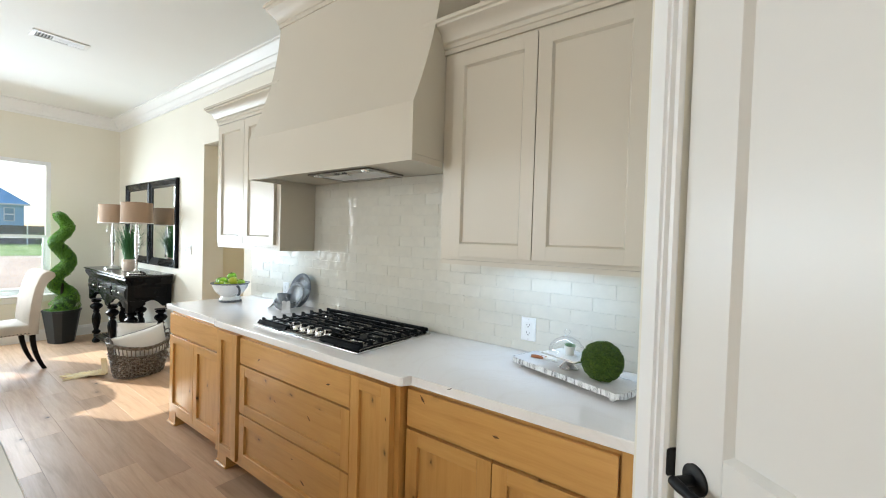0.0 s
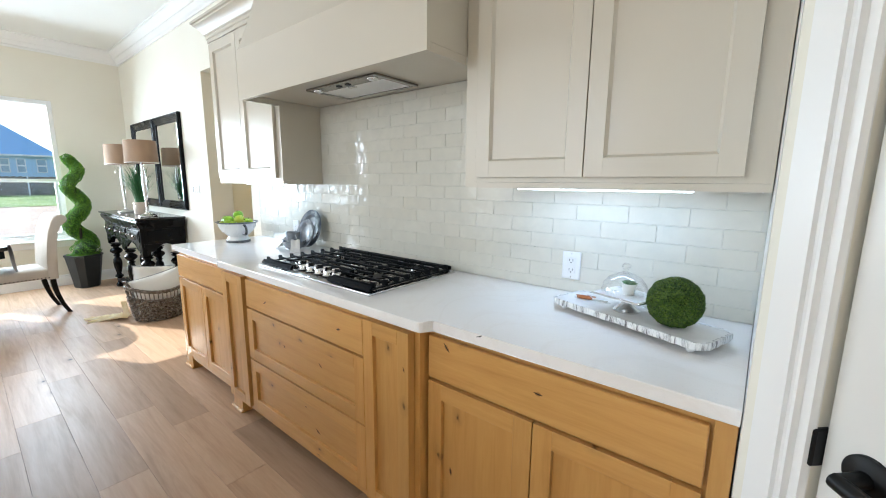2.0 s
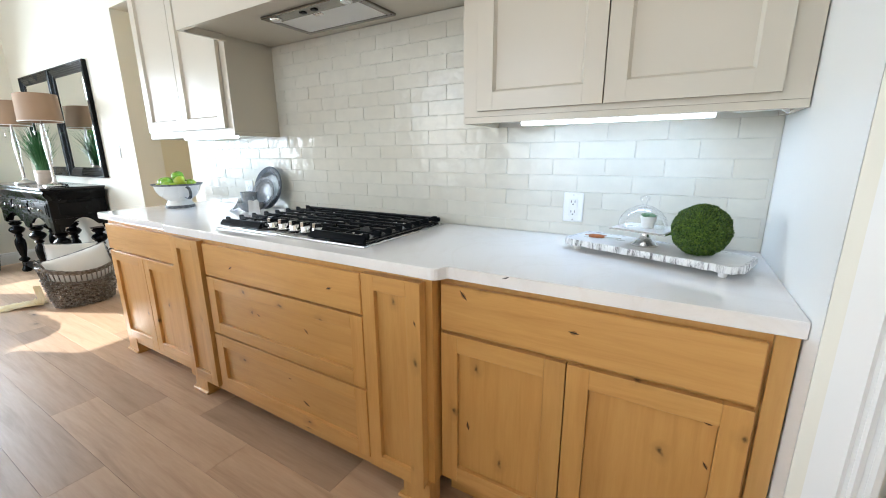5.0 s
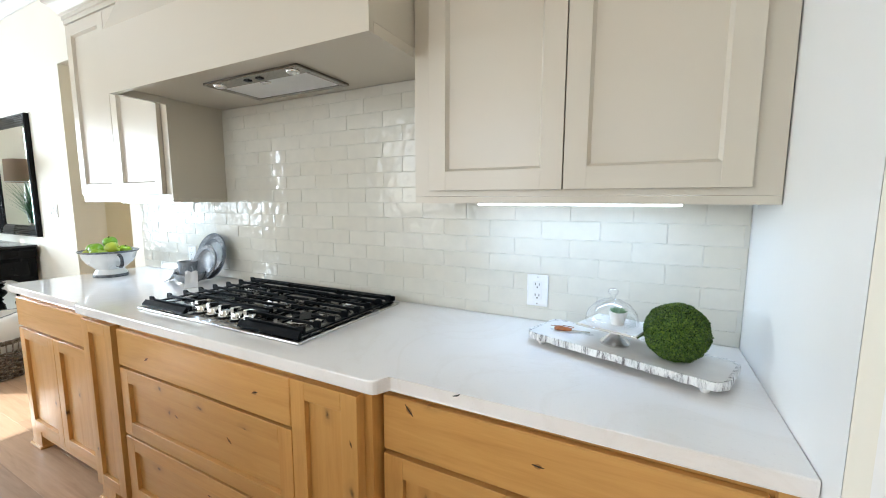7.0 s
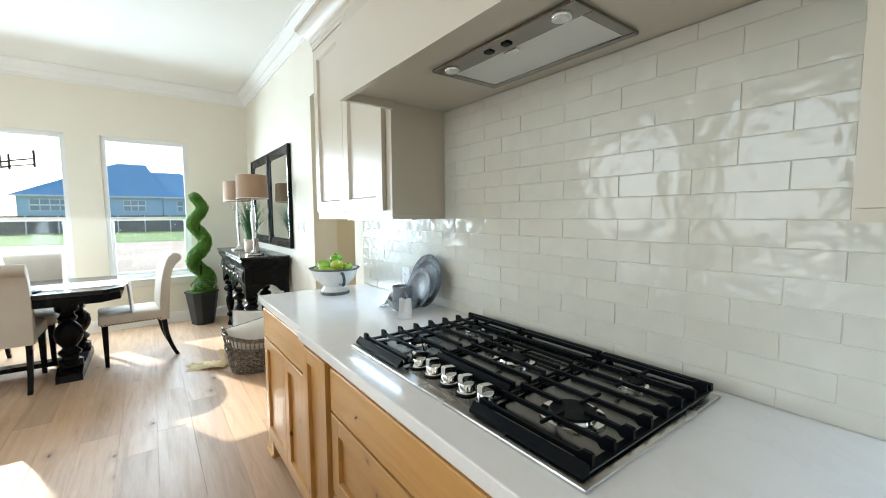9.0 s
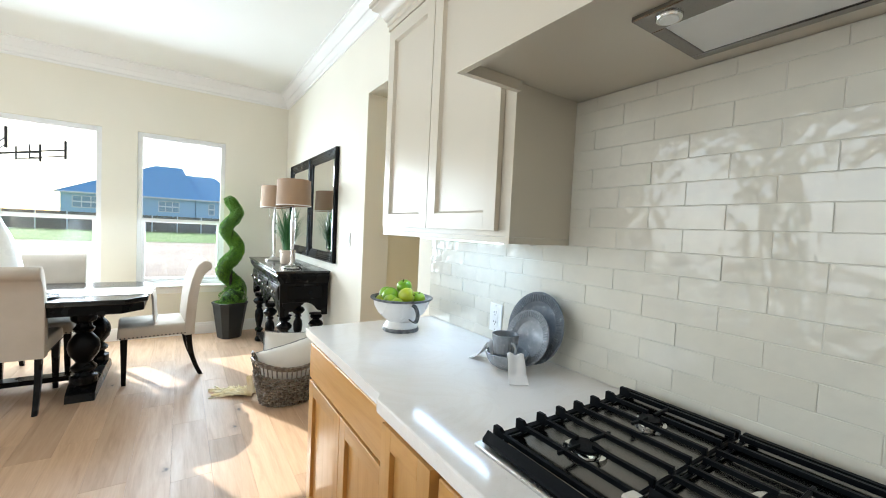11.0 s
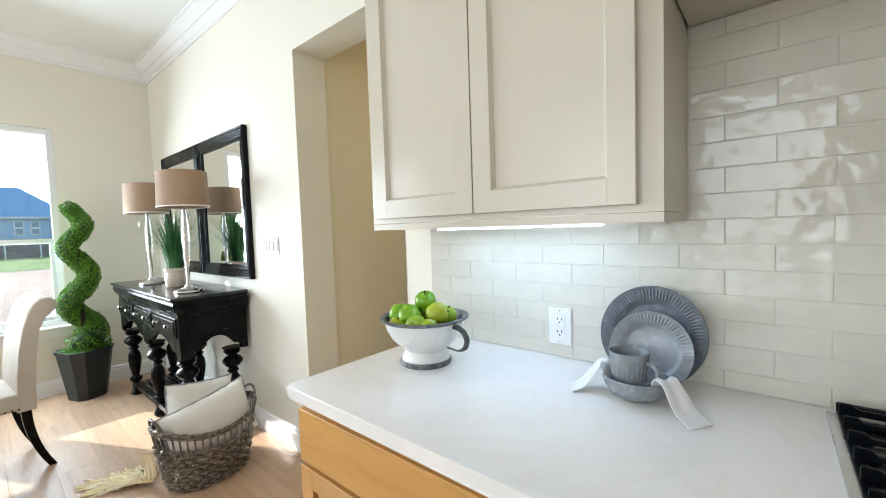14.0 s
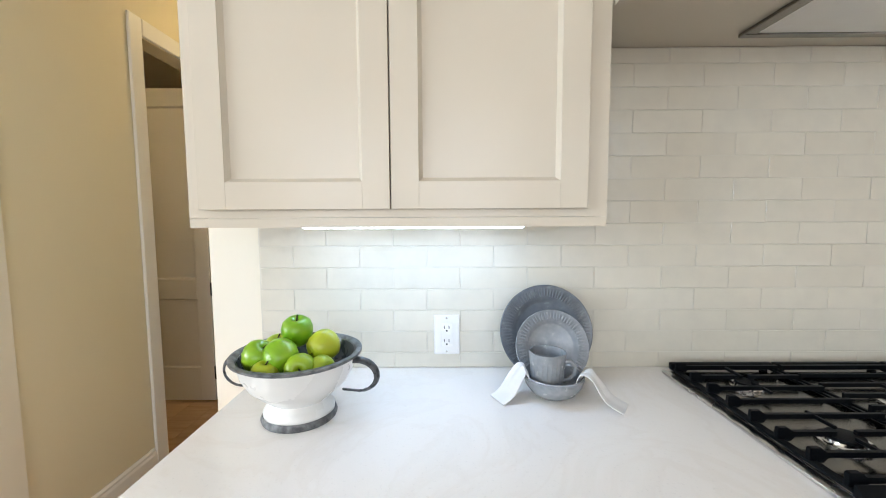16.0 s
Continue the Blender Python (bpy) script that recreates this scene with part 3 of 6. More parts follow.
for x0, x1 in ((-2.585, -2.335), (-1.317, -1.075)):
    shaker(base_c, "pilaster", x0, x1, 0.095, 0.862, YC - 0.012, 0.055, "alder_v", "alder_h", thick=0.033)
for x in (-2.53, -1.12):
    cab_foot(base_c, x, YC + 0.002)

for x, z, size, turn in ((-2.106, 0.762, 0.030, -30), (-1.487, 0.773, 0.032, -20)):
    knot(base_c, x, YC, z, size, turn)
for x, z, size, turn in ((-1.96, 0.560, 0.022, 30), (-1.653, 0.555, 0.028, 40), (-1.695, 0.208, 0.040, 25), (-1.79, 0.300, 0.018, 0)):
    knot(base_c, x, YC + 0.0145, z, size, turn)
knot(base_c, -1.097, YC - 0.012, 0.725, 0.022, 70)
for x, y, z, size, turn in ((-0.953, YR, 0.826, 0.036, 50), (-0.619, YR, 0.781, 0.030, 5), (-0.941, YR + 0.0145, 0.357, 0.032, 80), (-0.294, YR + 0.0145, 0.615, 0.020, 10), (-0.285, YR + 0.0145, 0.498, 0.024, 60)):
    knot(base_r, x, y, z, size, turn)

# left base cabinet
base_l = thing("base_cabinet", "knotty alder base cabinet with drawer and doors on a bracket foot", "cabinet", -3.04, 1.6, 0, group="alder base cabinets")
part("carcass", box(-3.445, -2.601, YL + 0.022, WY - 0.004, 0.105, 0.878), "alder_v", base_l)
part("toe_kick", box(-3.38, -2.601, YL + 0.10, YL + 0.115, 0.0, 0.104), "alder_h", base_l)
part("bottom_rail", box(-3.38, -2.603, YL + 0.006, YL + 0.021, 0.075, 0.104, 0.002), "alder_h", base_l)
slab(base_l, "drawer_front", -3.435, -2.610, 0.697, 0.852, YL, "alder_h")
shaker(base_l, "cabinet_door", -3.435, -3.024, 0.106, 0.684, YL, 0.058, "alder_v", "alder_h")
shaker(base_l, "cabinet_door", -3.020, -2.610, 0.106, 0.684, YL, 0.058, "alder_v", "alder_h")
cab_foot(base_l, -3.385, YL + 0.002)

# quartz worktop with a bump-out before the drawers
FR, FC, FL = 1.300, 1.252, 1.278


edge = [(PX - 0.002, FR)] + [(-0.995 - dx, y) for dx, y in ((0, FR), (0.004, FR - 0.004), (0.010, FR - 0.022), (0.014, FC + 0.010), (0.022, FC + 0.003), (0.032, FC))]
edge += [(-2.600, FC), (-2.612, FC + 0.003), (-2.620, FC + 0.010), (-2.626, FL - 0.006), (-2.634, FL)]
edge += [(-3.452, FL), (-3.460, FL + 0.008), (-3.460, WY - 0.002), (PX - 0.002, WY - 0.002)]
own = extrude(edge, "z", 0.882, 0.920)
rim = [e for e in own.edges if abs(e.verts[0].co.z - e.verts[1].co.z) < 1e-6 and max(v.co.y for v in e.verts) < 1.6]
bmesh.ops.bevel(own, geom=rim, offset=0.004, segments=2, profile=0.5, affect="EDGES")
worktop = solid("worktop", own, "quartz", "white veined quartz worktop with a bumped-out front", "countertop")

part("dark_inclusion", tube([(-0.818, FR - 0.0003, 0.908), (-0.806, FR - 0.0005, 0.912), (-0.798, FR - 0.0002, 0.917)], [0.0008, 0.0022, 0.0008], 6), "slot", worktop, "small dark mineral inclusion in the edge")

# island behind the camera's start
isl = thing("kitchen_island", "cream island cabinet with a white quartz top", "island", -2.1, -0.3, 0)
part("body", box(-3.15, -1.10, -0.72, 0.19, 0.0, 0.882, 0.003), "greige", isl)
part("top", box(-3.2, -1.05, -1.0, 0.233, 0.883, 0.920, 0.004), "quartz", isl, "white quartz top")

# upper cabinets
UZ0, UZ1 = 1.358, 2.375


def cab_crown(parent, x0, x1, yf, z0=2.372, z1=2.512, left=True, right=True, mat="greige"):
    steps = [(0.0, 0.0), (0.006, 0.0), (0.006, 0.022), (0.012, 0.026), (0.012, 0.045), (0.022, 0.052), (0.03, 0.072), (0.05, 0.098), (0.072, 0.110), (0.074, 0.120), (0.084, 0.124), (0.084, 0.140)]
    bm = bmesh.new()
    rows = []
    for d, h in steps:
        xa, xb = x0 - (d if left else 0), x1 + (d if right else 0)
        rows.append([bm.verts.new(p) for p in ((xa, WY - 0.003, z0 + h), (xa, yf - d, z0 + h), (xb, yf - d, z0 + h), (xb, WY - 0.003, z0 + h))])
    for a, b in zip(rows, rows[1:]):
        for i in range(3):
            bm.faces.new((a[i], a[i + 1], b[i + 1], b[i]))
        bm.faces.new((a[3], a[0], b[0], b[3]))
    bm.faces.new(rows[0])
    bm.faces.new(rows[-1])
    return part("crown", bm, mat, parent, smooth=25)


def upper(x0, x1, doors, label, x_led, lf=True, rf=True):
    c = thing("wall_cabinet", label, "cabinet", (x0 + x1) / 2, 1.8, UZ0, group="painted wall cabinets")
    bm = box(x0, x1, 1.662, WY - 0.003, UZ0 + 0.022, UZ1)
    box(x0, x1, 1.662, 1.682, UZ0, UZ0 + 0.021, 0.0, bm)
    box(x0, x0 + 0.018, 1.683, WY - 0.003, UZ0, UZ0 + 0.021, 0.0, bm)
    box(x1 - 0.018, x1, 1.683, WY - 0.003, UZ0, UZ0 + 0.021, 0.0, bm)
    part("carcass", bm, "greige", c)
    for a, b in doors:
        shaker(c, "cabinet_door", a, b, 1.398, 2.352, 1.640, 0.060, "greige", "greige")
    cab_crown(c, x0, x1, 1.656, left=lf, right=rf)
    led = thing("under_cabinet_light", "slim lit LED bar under the wall cabinet", "light", sum(x_led) / 2, 1.83, UZ0 + 0.004, group="under-cabinet lights")
    part("housing", box(x_led[0] - 0.012, x_led[1] + 0.012, 1.752, 1.797, UZ0 + 0.008, UZ0 + 0.0215, 0.003), "white", led)
    part("diffuser", box(x_led[0], x_led[1], 1.758, 1.791, UZ0 - 0.007, UZ0 + 0.0075, 0.003), "led", led, "glowing white diffuser")
    part("cable", tube([(x_led[1] + 0.012, 1.775, UZ0 + 0.012), (x_led[1] + 0.06, 1.785, UZ0 + 0.006), (x1 - 0.022, 1.79, UZ0 + 0.010)], 0.003, 8), "white", led, "white power cable")
    clip_ = [(x1 - 0.055, UZ0 + 0.021), (x1 - 0.0185, UZ0 + 0.021), (x1 - 0.0185, UZ0 - 0.004)]
    part("clip", extrude(clip_, "y", 1.775, 1.80), "outlet", led, "plastic corner clip")
    lamp = window_lamp("under_cabinet_glow", (0, 0, 2), (1, 0, 0), x_led[1] - x_led[0], 0.03, 0.56, (0.38, 0.63, 1.0))
    lamp.matrix_world = pose(sum(x_led) / 2, 1.7745, UZ0 - 0.009)
    return c


upper(-1.135, PX - 0.003, ((-1.072, -0.650), (-0.646, -0.224)), "greige painted two-door wall cabinet with stepped crown", (-0.948, -0.350), rf=False)
upper(-3.492, -2.556, ((-3.457, -3.037), (-3.033, -2.606)), "greige painted two-door wall cabinet beside the passage", (-3.275, -2.72))

# range hood
hood = thing("range_hood", "greige painted plaster-style hood flaring out over the cooktop", "hood", -1.845, 1.7, 1.83)
HXL, HXR = -2.552, -1.139
flare = [(1.428, 1.828), (1.428, 2.092)] + [(1.428 + 0.212 * (1 - (1 - s) ** 2.1), 2.092 + 0.96 * s) for s in (0.06, 0.13, 0.2, 0.28, 0.36, 0.45, 0.55, 0.66, 0.78, 0.9, 1.0)]
flare[-1] = (1.64, CEIL)
outline = flare + [(WY - 0.003, CEIL), (WY - 0.003, 1.86), (1.448, 1.86), (1.448, 1.828)]
bm = extrude(outline, "x", HXL, HXR)
part("shell", bm, "greige", hood, smooth=20)
for a, b in ((HXL, HXL + 0.02), (HXR - 0.02, HXR)):
    part("lip", box(a, b, 1.449, 1.66, 1.828, 1.859), "greige", hood)
steps = [(0.0, 2.90), (0.008, 2.90), (0.008, 2.925), (0.016, 2.93), (0.02, 2.95), (0.045, 2.985), (0.07, 3.01), (0.075, 3.025), (0.085, 3.03), (0.085, CEIL - 0.001)]
bm = bmesh.new()
rows = []
for d, z in steps:
    rows.append([bm.verts.new(p) for p in ((HXL - d, WY - 0.13, z), (HXL - d, 1.636 - d, z), (HXR + d, 1.636 - d, z), (HXR + d, WY - 0.13, z))])
for a, b in zip(rows, rows[1:]):
    for i in range(4):
        bm.faces.new((a[i], a[(i + 1) % 4], b[(i + 1) % 4], b[i]))
bm.faces.new(rows[0])
bm.faces.new(rows[-1])
part("crown", bm, "greige", hood, smooth=25)
# the steel insert in its underside
ins = thing("hood_insert", "stainless steel extractor insert with mesh filter and two lamps", "extractor", -1.862, 1.73, 1.84)
X0, X1, Y0, Y1, ZB = -2.137, -1.587, 1.586, 1.872, 1.848
bm = box(X0, X1, Y0, Y0 + 0.075, ZB, 1.8595, 0.002)
box(X0, X1, Y1 - 0.025, Y1, ZB, 1.8595, 0.002, bm)
box(X0, X0 + 0.03, Y0 + 0.076, Y1 - 0.026, ZB, 1.8595, 0.002, bm)
box(X1 - 0.03, X1, Y0 + 0.076, Y1 - 0.026, ZB, 1.8595, 0.002, bm)
part("frame", bm, "dark_steel", ins)
part("filter", box(X0 + 0.031, X1 - 0.031, Y0 + 0.077, Y1 - 0.027, ZB + 0.003, 1.8595), "mesh_filter", ins, "pale aluminium mesh filter")
bm = box(-1.885, -1.835, Y0 + 0.080, Y0 + 0.10, ZB - 0.003, ZB + 0.003, 0.002)
part("latch", bm, "chrome", ins)
for x in (X0 + 0.06, X1 - 0.06):
    l = part("lamp", lathe([(0, 0), (0.024, 0), (0.026, 0.004), (0.026, 0.01), (0, 0.01)], 24, x, Y0 + 0.038, ZB - 0.006), "chrome", ins, smooth=40)
    part("lens", lathe([(0, 0), (0.018, 0), (0.018, 0.003), (0, 0.003)], 20, x, Y0 + 0.038, ZB - 0.008), "bulb", l)
for x in (-1.90, -1.83):
    part("button", box(x - 0.014, x + 0.014, Y0 + 0.026, Y0 + 0.05, ZB - 0.004, ZB, 0.003), "black_metal", ins)

# ---- more materials ----
M["linen"] = surface("cream_linen", (0.57, 0.50, 0.42), (0.53, 0.465, 0.385), 0.85, grain=420, relief=0.5, scale=6)
M["pillow"] = surface("white_cotton", (0.78, 0.75, 0.70), (0.72, 0.69, 0.64), 0.9, grain=350, relief=0.4, scale=5)
M["piping"] = surface("grey_frayed_piping", (0.29, 0.285, 0.28), rough=0.9, grain=300, relief=0.5)
M["throw"] = surface("pale_yellow_throw", (0.76, 0.62, 0.32), (0.82, 0.74, 0.55), 0.95, grain=200, relief=0.6, scale=12)
M["napkin"] = surface("white_napkin", (0.80, 0.79, 0.78), (0.75, 0.74, 0.73), 0.9, grain=300, relief=0.35, scale=10)
M["ebony"] = surface("black_painted_wood", (0.003, 0.003, 0.0035), (0.006, 0.0055, 0.0055), 0.26, grain=60, relief=0.05, Specular_IOR_Level=0.13)
M["ebony_top"] = surface("black_tabletop", (0.008, 0.008, 0.010), (0.014, 0.013, 0.013), 0.16, grain=40, relief=0.05, Specular_IOR_Level=0.45)
M["shade"] = surface("taupe_lampshade", (0.34, 0.225, 0.14), (0.31, 0.20, 0.125), 0.85, grain=500, relief=0.5)
M["nickel"] = surface("brushed_nickel", (0.66, 0.64, 0.61), (0.58, 0.56, 0.54), 0.24, 1.0, grain=250, relief=0.08)
M["planter"] = surface("charcoal_planter", (0.018, 0.022, 0.024), (0.028, 0.033, 0.035), 0.5, grain=180, relief=0.25)
M["cream_pot"] = surface("cream_ceramic", (0.66, 0.55, 0.44), (0.58, 0.47, 0.37), 0.35, scale=25, relief=0.05)
M["wicker"] = surface("silver_grey_wicker", (0.06, 0.044, 0.032), (0.24, 0.20, 0.16), 0.26, scale=40, grain=200, relief=0.4)
M["enamel"] = surface("white_enamel", (0.80, 0.79, 0.76), (0.74, 0.73, 0.70), 0.28, scale=9, grain=30, relief=0.06)
M["enamel_dark"] = surface("worn_grey_enamel", (0.06, 0.063, 0.066), (0.24, 0.245, 0.25), 0.45, scale=60, relief=0.3)
M["stone_blue"] = surface("dark_grey_stoneware", (0.122, 0.138, 0.158), (0.155, 0.171, 0.19), 0.24, scale=45, relief=0.08, soft=1.0, rough_var=0.04)
M["stone_grey"] = surface("pale_grey_stoneware", (0.25, 0.268, 0.288), (0.305, 0.32, 0.337), 0.24, scale=60, relief=0.08, soft=1.0, rough_var=0.04)
M["knife_wood"] = surface("reddish_wood_handle", (0.36, 0.12, 0.035), (0.25, 0.075, 0.02), 0.3, scale=40)
M["soil"] = surface("dark_soil", (0.03, 0.022, 0.015), rough=0.95, grain=80, relief=0.8)
M["dirt"] = surface("pale_dry_dirt", (0.42, 0.35, 0.29), (0.34, 0.285, 0.23), 0.95, scale=0.15, grain=2.0, relief=0.4, shift=0)
M["grass"] = surface("lawn", (0.10, 0.20, 0.035), (0.15, 0.25, 0.05), 0.95, scale=0.3, grain=6.0, relief=0.5, shift=0)
M["fence"] = surface("cedar_fence_boards", (0.24, 0.20, 0.17), (0.18, 0.15, 0.13), 0.9, scale=0.8)
# Bluish distance haze is mixed into the roof and siding base colours.
M["roof"] = surface("hazed_shingle_roof", (0.22, 0.45, 0.66), (0.25, 0.48, 0.69), 0.9, scale=0.6, grain=4)
M["siding"] = surface("hazed_siding", (0.48, 0.66, 0.82), (0.45, 0.62, 0.78), 0.85, scale=0.4)
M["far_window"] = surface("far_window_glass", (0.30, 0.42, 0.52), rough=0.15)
M["iron_lamp"] = surface("dark_bronze_iron", (0.022, 0.020, 0.019), rough=0.45)


def foliage(name, a, b, c):
    def build(nt, bs):
        geo = nt.nodes.new("ShaderNodeNewGeometry")
        nt.links.new(ramp(nt, geo.outputs["Random Per Island"], [(0.0, a), (0.5, b), (1.0, c)]), bs.inputs["Base Color"])
        bs.inputs["Roughness"].default_value = 0.55
        bs.inputs["Subsurface Weight"].default_value = 0.0
    return material(name, build)


M["topiary"] = foliage("topiary_leaves", (0.012, 0.05, 0.002), (0.065, 0.20, 0.005), (0.23, 0.46, 0.012))
M["topiary_core"] = surface("inner_foliage", (0.010, 0.032, 0.003), (0.018, 0.050, 0.005), 0.85, scale=30)
M["moss"] = foliage("dark_moss", (0.018, 0.05, 0.003), (0.05, 0.11, 0.005), (0.13, 0.20, 0.012))
M["moss_core"] = surface("moss_core", (0.014, 0.032, 0.004), rough=0.9, scale=40)
M["blade"] = foliage("grass_blades", (0.02, 0.09, 0.025), (0.035, 0.15, 0.04), (0.09, 0.22, 0.07))
M["succulent"] = foliage("succulent_leaves", (0.10, 0.22, 0.10), (0.16, 0.30, 0.15), (0.22, 0.36, 0.20))


def apple_skin(nt, b):
    v = coords(nt, (1, 1, 1), 13.0)
    info = nt.nodes.new("ShaderNodeObjectInfo")
    col = ramp(nt, info.outputs["Random"], [(0.0, (0.15, 0.33, 0.006)), (0.5, (0.23, 0.43, 0.010)), (1.0, (0.40, 0.44, 0.02))])
    col = mix(nt, ramp(nt, noise_of(nt, v, 22, 3.0), [(0.45, (0, 0, 0)), (0.8, (0.6,) * 3)]), col, (0.34, 0.50, 0.03))
    nt.links.new(col, b.inputs["Base Color"])
    b.inputs["Roughness"].default_value = 0.28


M["apple"] = material("green_apple_skin", apple_skin)


def birch(nt, b):
    v = coords(nt, (1.4, 1.4, 0.3))
    n = noise_of(nt, v, 60, 5.0, 0.7, 0.5)
    nt.links.new(ramp(nt, n, [(0.36, (0.10, 0.09, 0.09)), (0.45, (0.55, 0.54, 0.53)), (0.55, (0.80, 0.79, 0.77))]), b.inputs["Base Color"])
    b.inputs["Roughness"].default_value = 0.6
    bump(nt, b, n, 0.8, 0.003)


M["birch"] = material("whitewashed_bark_edge", birch)
M["tray_top"] = surface("white_enamelled_tray", (0.78, 0.765, 0.74), (0.72, 0.70, 0.68), 0.35, scale=14, relief=0.1)

# ---- cooktop ----
CX0, CX1, CY0, CY1, CZ = -2.286, -1.366, 1.340, 1.904, 0.9205
cook = thing("gas_cooktop", "stainless five-burner gas cooktop with black cast-iron grates", "cooktop", -1.827, 1.626, CZ)
bm = box(CX0, CX1, CY0, CY1, CZ, CZ + 0.010, 0.004, seg=2)
part("steel_tray", bm, "steel", cook, smooth=40)
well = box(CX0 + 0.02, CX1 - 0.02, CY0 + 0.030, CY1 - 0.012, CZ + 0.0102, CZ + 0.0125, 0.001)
part("deck", well, "hood_reflection_steel", cook, "brushed steel deck with the hood's dark reflection in its colour")
BURN = [(-2.135, 1.520, 0.036), (-2.135, 1.775, 0.030), (-1.827, 1.665, 0.050), (-1.520, 1.520, 0.056), (-1.520, 1.775, 0.030)]
for bx, by, r in BURN:
    b = part("burner", lathe([(0, 0), (r * 1.25, 0), (r * 1.25, 0.006), (r * 0.95, 0.006), (r * 0.9, 0.011), (0, 0.011)], 36, bx, by, CZ + 0.0127), "chrome", cook, "polished metal burner ring", smooth=35)
    part("cap", lathe([(0, 0), (r * 0.85, 0), (r * 0.9, 0.002), (r * 0.85, 0.006), (r * 0.4, 0.007), (0, 0.007)], 32, bx, by, CZ + 0.0238), "iron", b, "black burner cap", smooth=35)
GT = CZ + 0.042
for g, (gx0, gx1) in enumerate(((CX0 + 0.014, -1.985), (-1.978, -1.676), (-1.669, CX1 - 0.014))):
    gy0, gy1 = (CY0 + 0.012, CY1 - 0.012) if g != 1 else (CY0 + 0.14, CY1 - 0.012)
    lip = 0.018 if g != 1 else 0.012
    # a sloping front lip, low side rails, and thin bars that end in upright tabs on the outer side
    slope = [(gy0, CZ + 0.014), (gy0 + lip, CZ + 0.016), (gy0 + lip, GT - 0.008), (gy0 + lip * 0.8, GT - 0.005), (gy0 + 0.004, CZ + 0.026), (gy0, CZ + 0.022)]
    grate = part("grate", extrude(slope, "x", gx0, gx1), "iron", cook, "black cast-iron grate")
    part("rail", box(gx0, gx1, gy1 - 0.016, gy1, CZ + 0.018, GT - 0.004, 0.002), "iron", grate)
    for x in (gx0, gx1 - 0.010):
        wide_ = 0.018 if (g, x == gx0) in ((0, True), (2, False)) else 0.010
        xa = x if x == gx0 else gx1 - wide_
        part("rail", box(xa, xa + wide_, gy0 + lip + 0.0005, gy1 - 0.0165, CZ + 0.018, GT - 0.018, 0.002), "iron", grate)
    for x, y in ((gx0 + 0.02, gy0 + 0.008), (gx1 - 0.02, gy0 + 0.008), (gx0 + 0.02, gy1 - 0.008), (gx1 - 0.02, gy1 - 0.008)):
        part("foot", box(x - 0.008, x + 0.008, y - 0.007, y + 0.007, CZ + 0.0126, CZ + 0.0175, 0.001), "iron", grate)
    n = 8 if g != 1 else 7
    for k in range(n):
        y = gy0 + lip + 0.014 + (gy1 - gy0 - lip - 0.045) * k / (n - 1)
        up, low, foot_z = GT - 0.003, GT - 0.013, CZ + 0.020
        left = [(gx0 + 0.036, low), (gx0 + 0.028, foot_z), (gx0 + 0.002, foot_z), (gx0 + 0.002, GT + 0.003), (gx0 + 0.005, GT + 0.005), (gx0 + 0.022, GT + 0.005), (gx0 + 0.032, up)] if g == 0 else [(gx0 + 0.012, low), (gx0 + 0.008, foot_z), (gx0 + 0.002, foot_z), (gx0 + 0.002, up)]
        right = [(gx1 - 0.032, up), (gx1 - 0.022, GT + 0.005), (gx1 - 0.005, GT + 0.005), (gx1 - 0.002, GT + 0.003), (gx1 - 0.002, foot_z), (gx1 - 0.028, foot_z), (gx1 - 0.036, low)] if g == 2 else [(gx1 - 0.002, up), (gx1 - 0.002, foot_z), (gx1 - 0.008, foot_z), (gx1 - 0.012, low)]
        cut = [(bx, r) for bx, by, r in BURN if gx0 < bx < gx1 and abs(by - y) < r * 0.75]
        if cut:
            bx, r = cut[0]
            part("bar", extrude(left + [(bx - r * 0.55, up), (bx - r * 0.55, low)], "y", y - 0.0042, y + 0.0042), "iron", grate)
            part("bar", extrude(right + [(bx + r * 0.55, low), (bx + r * 0.55, up)], "y", y - 0.0042, y + 0.0042), "iron", grate)
        else:
            part("bar", extrude(left + right, "y", y - 0.0042, y + 0.0042), "iron", grate)
    for bx, by, r in BURN:
        if gx0 < bx < gx1:
            for s in (-1, 1):
                part("finger", box(bx - 0.0035, bx + 0.0035, min(by + s * r * 0.55, by + s * (r + 0.05)), max(by + s * r * 0.55, by + s * (r + 0.05)), GT - 0.012, GT - 0.0045, 0.001), "iron", grate)
for kx in (-1.965, -1.893, -1.822, -1.751, -1.680):
    k = part("knob", lathe([(0, 0), (0.024, 0), (0.024, 0.004), (0.0215, 0.006), (0.0205, 0.024), (0.0195, 0.026), (0, 0.026)], 28, kx, 1.412, CZ + 0.0132), "chrome", cook, "polished steel knob", smooth=35)
    part("skirt", lathe([(0.0235, 0.0), (0.027, 0.0), (0.027, 0.004), (0.0235, 0.004), (0.0235, 0.0)], 28, kx, 1.412, CZ + 0.0128), "black_metal", k)
    part("grip", extrude([(1.3925, CZ + 0.0393), (1.4315, CZ + 0.0393), (1.4315, CZ + 0.052), (1.427, CZ + 0.056), (1.397, CZ + 0.060), (1.3925, CZ + 0.057)], "x", kx - 0.0085, kx + 0.0085), "chrome", k)

# ---- outlets and switch ----


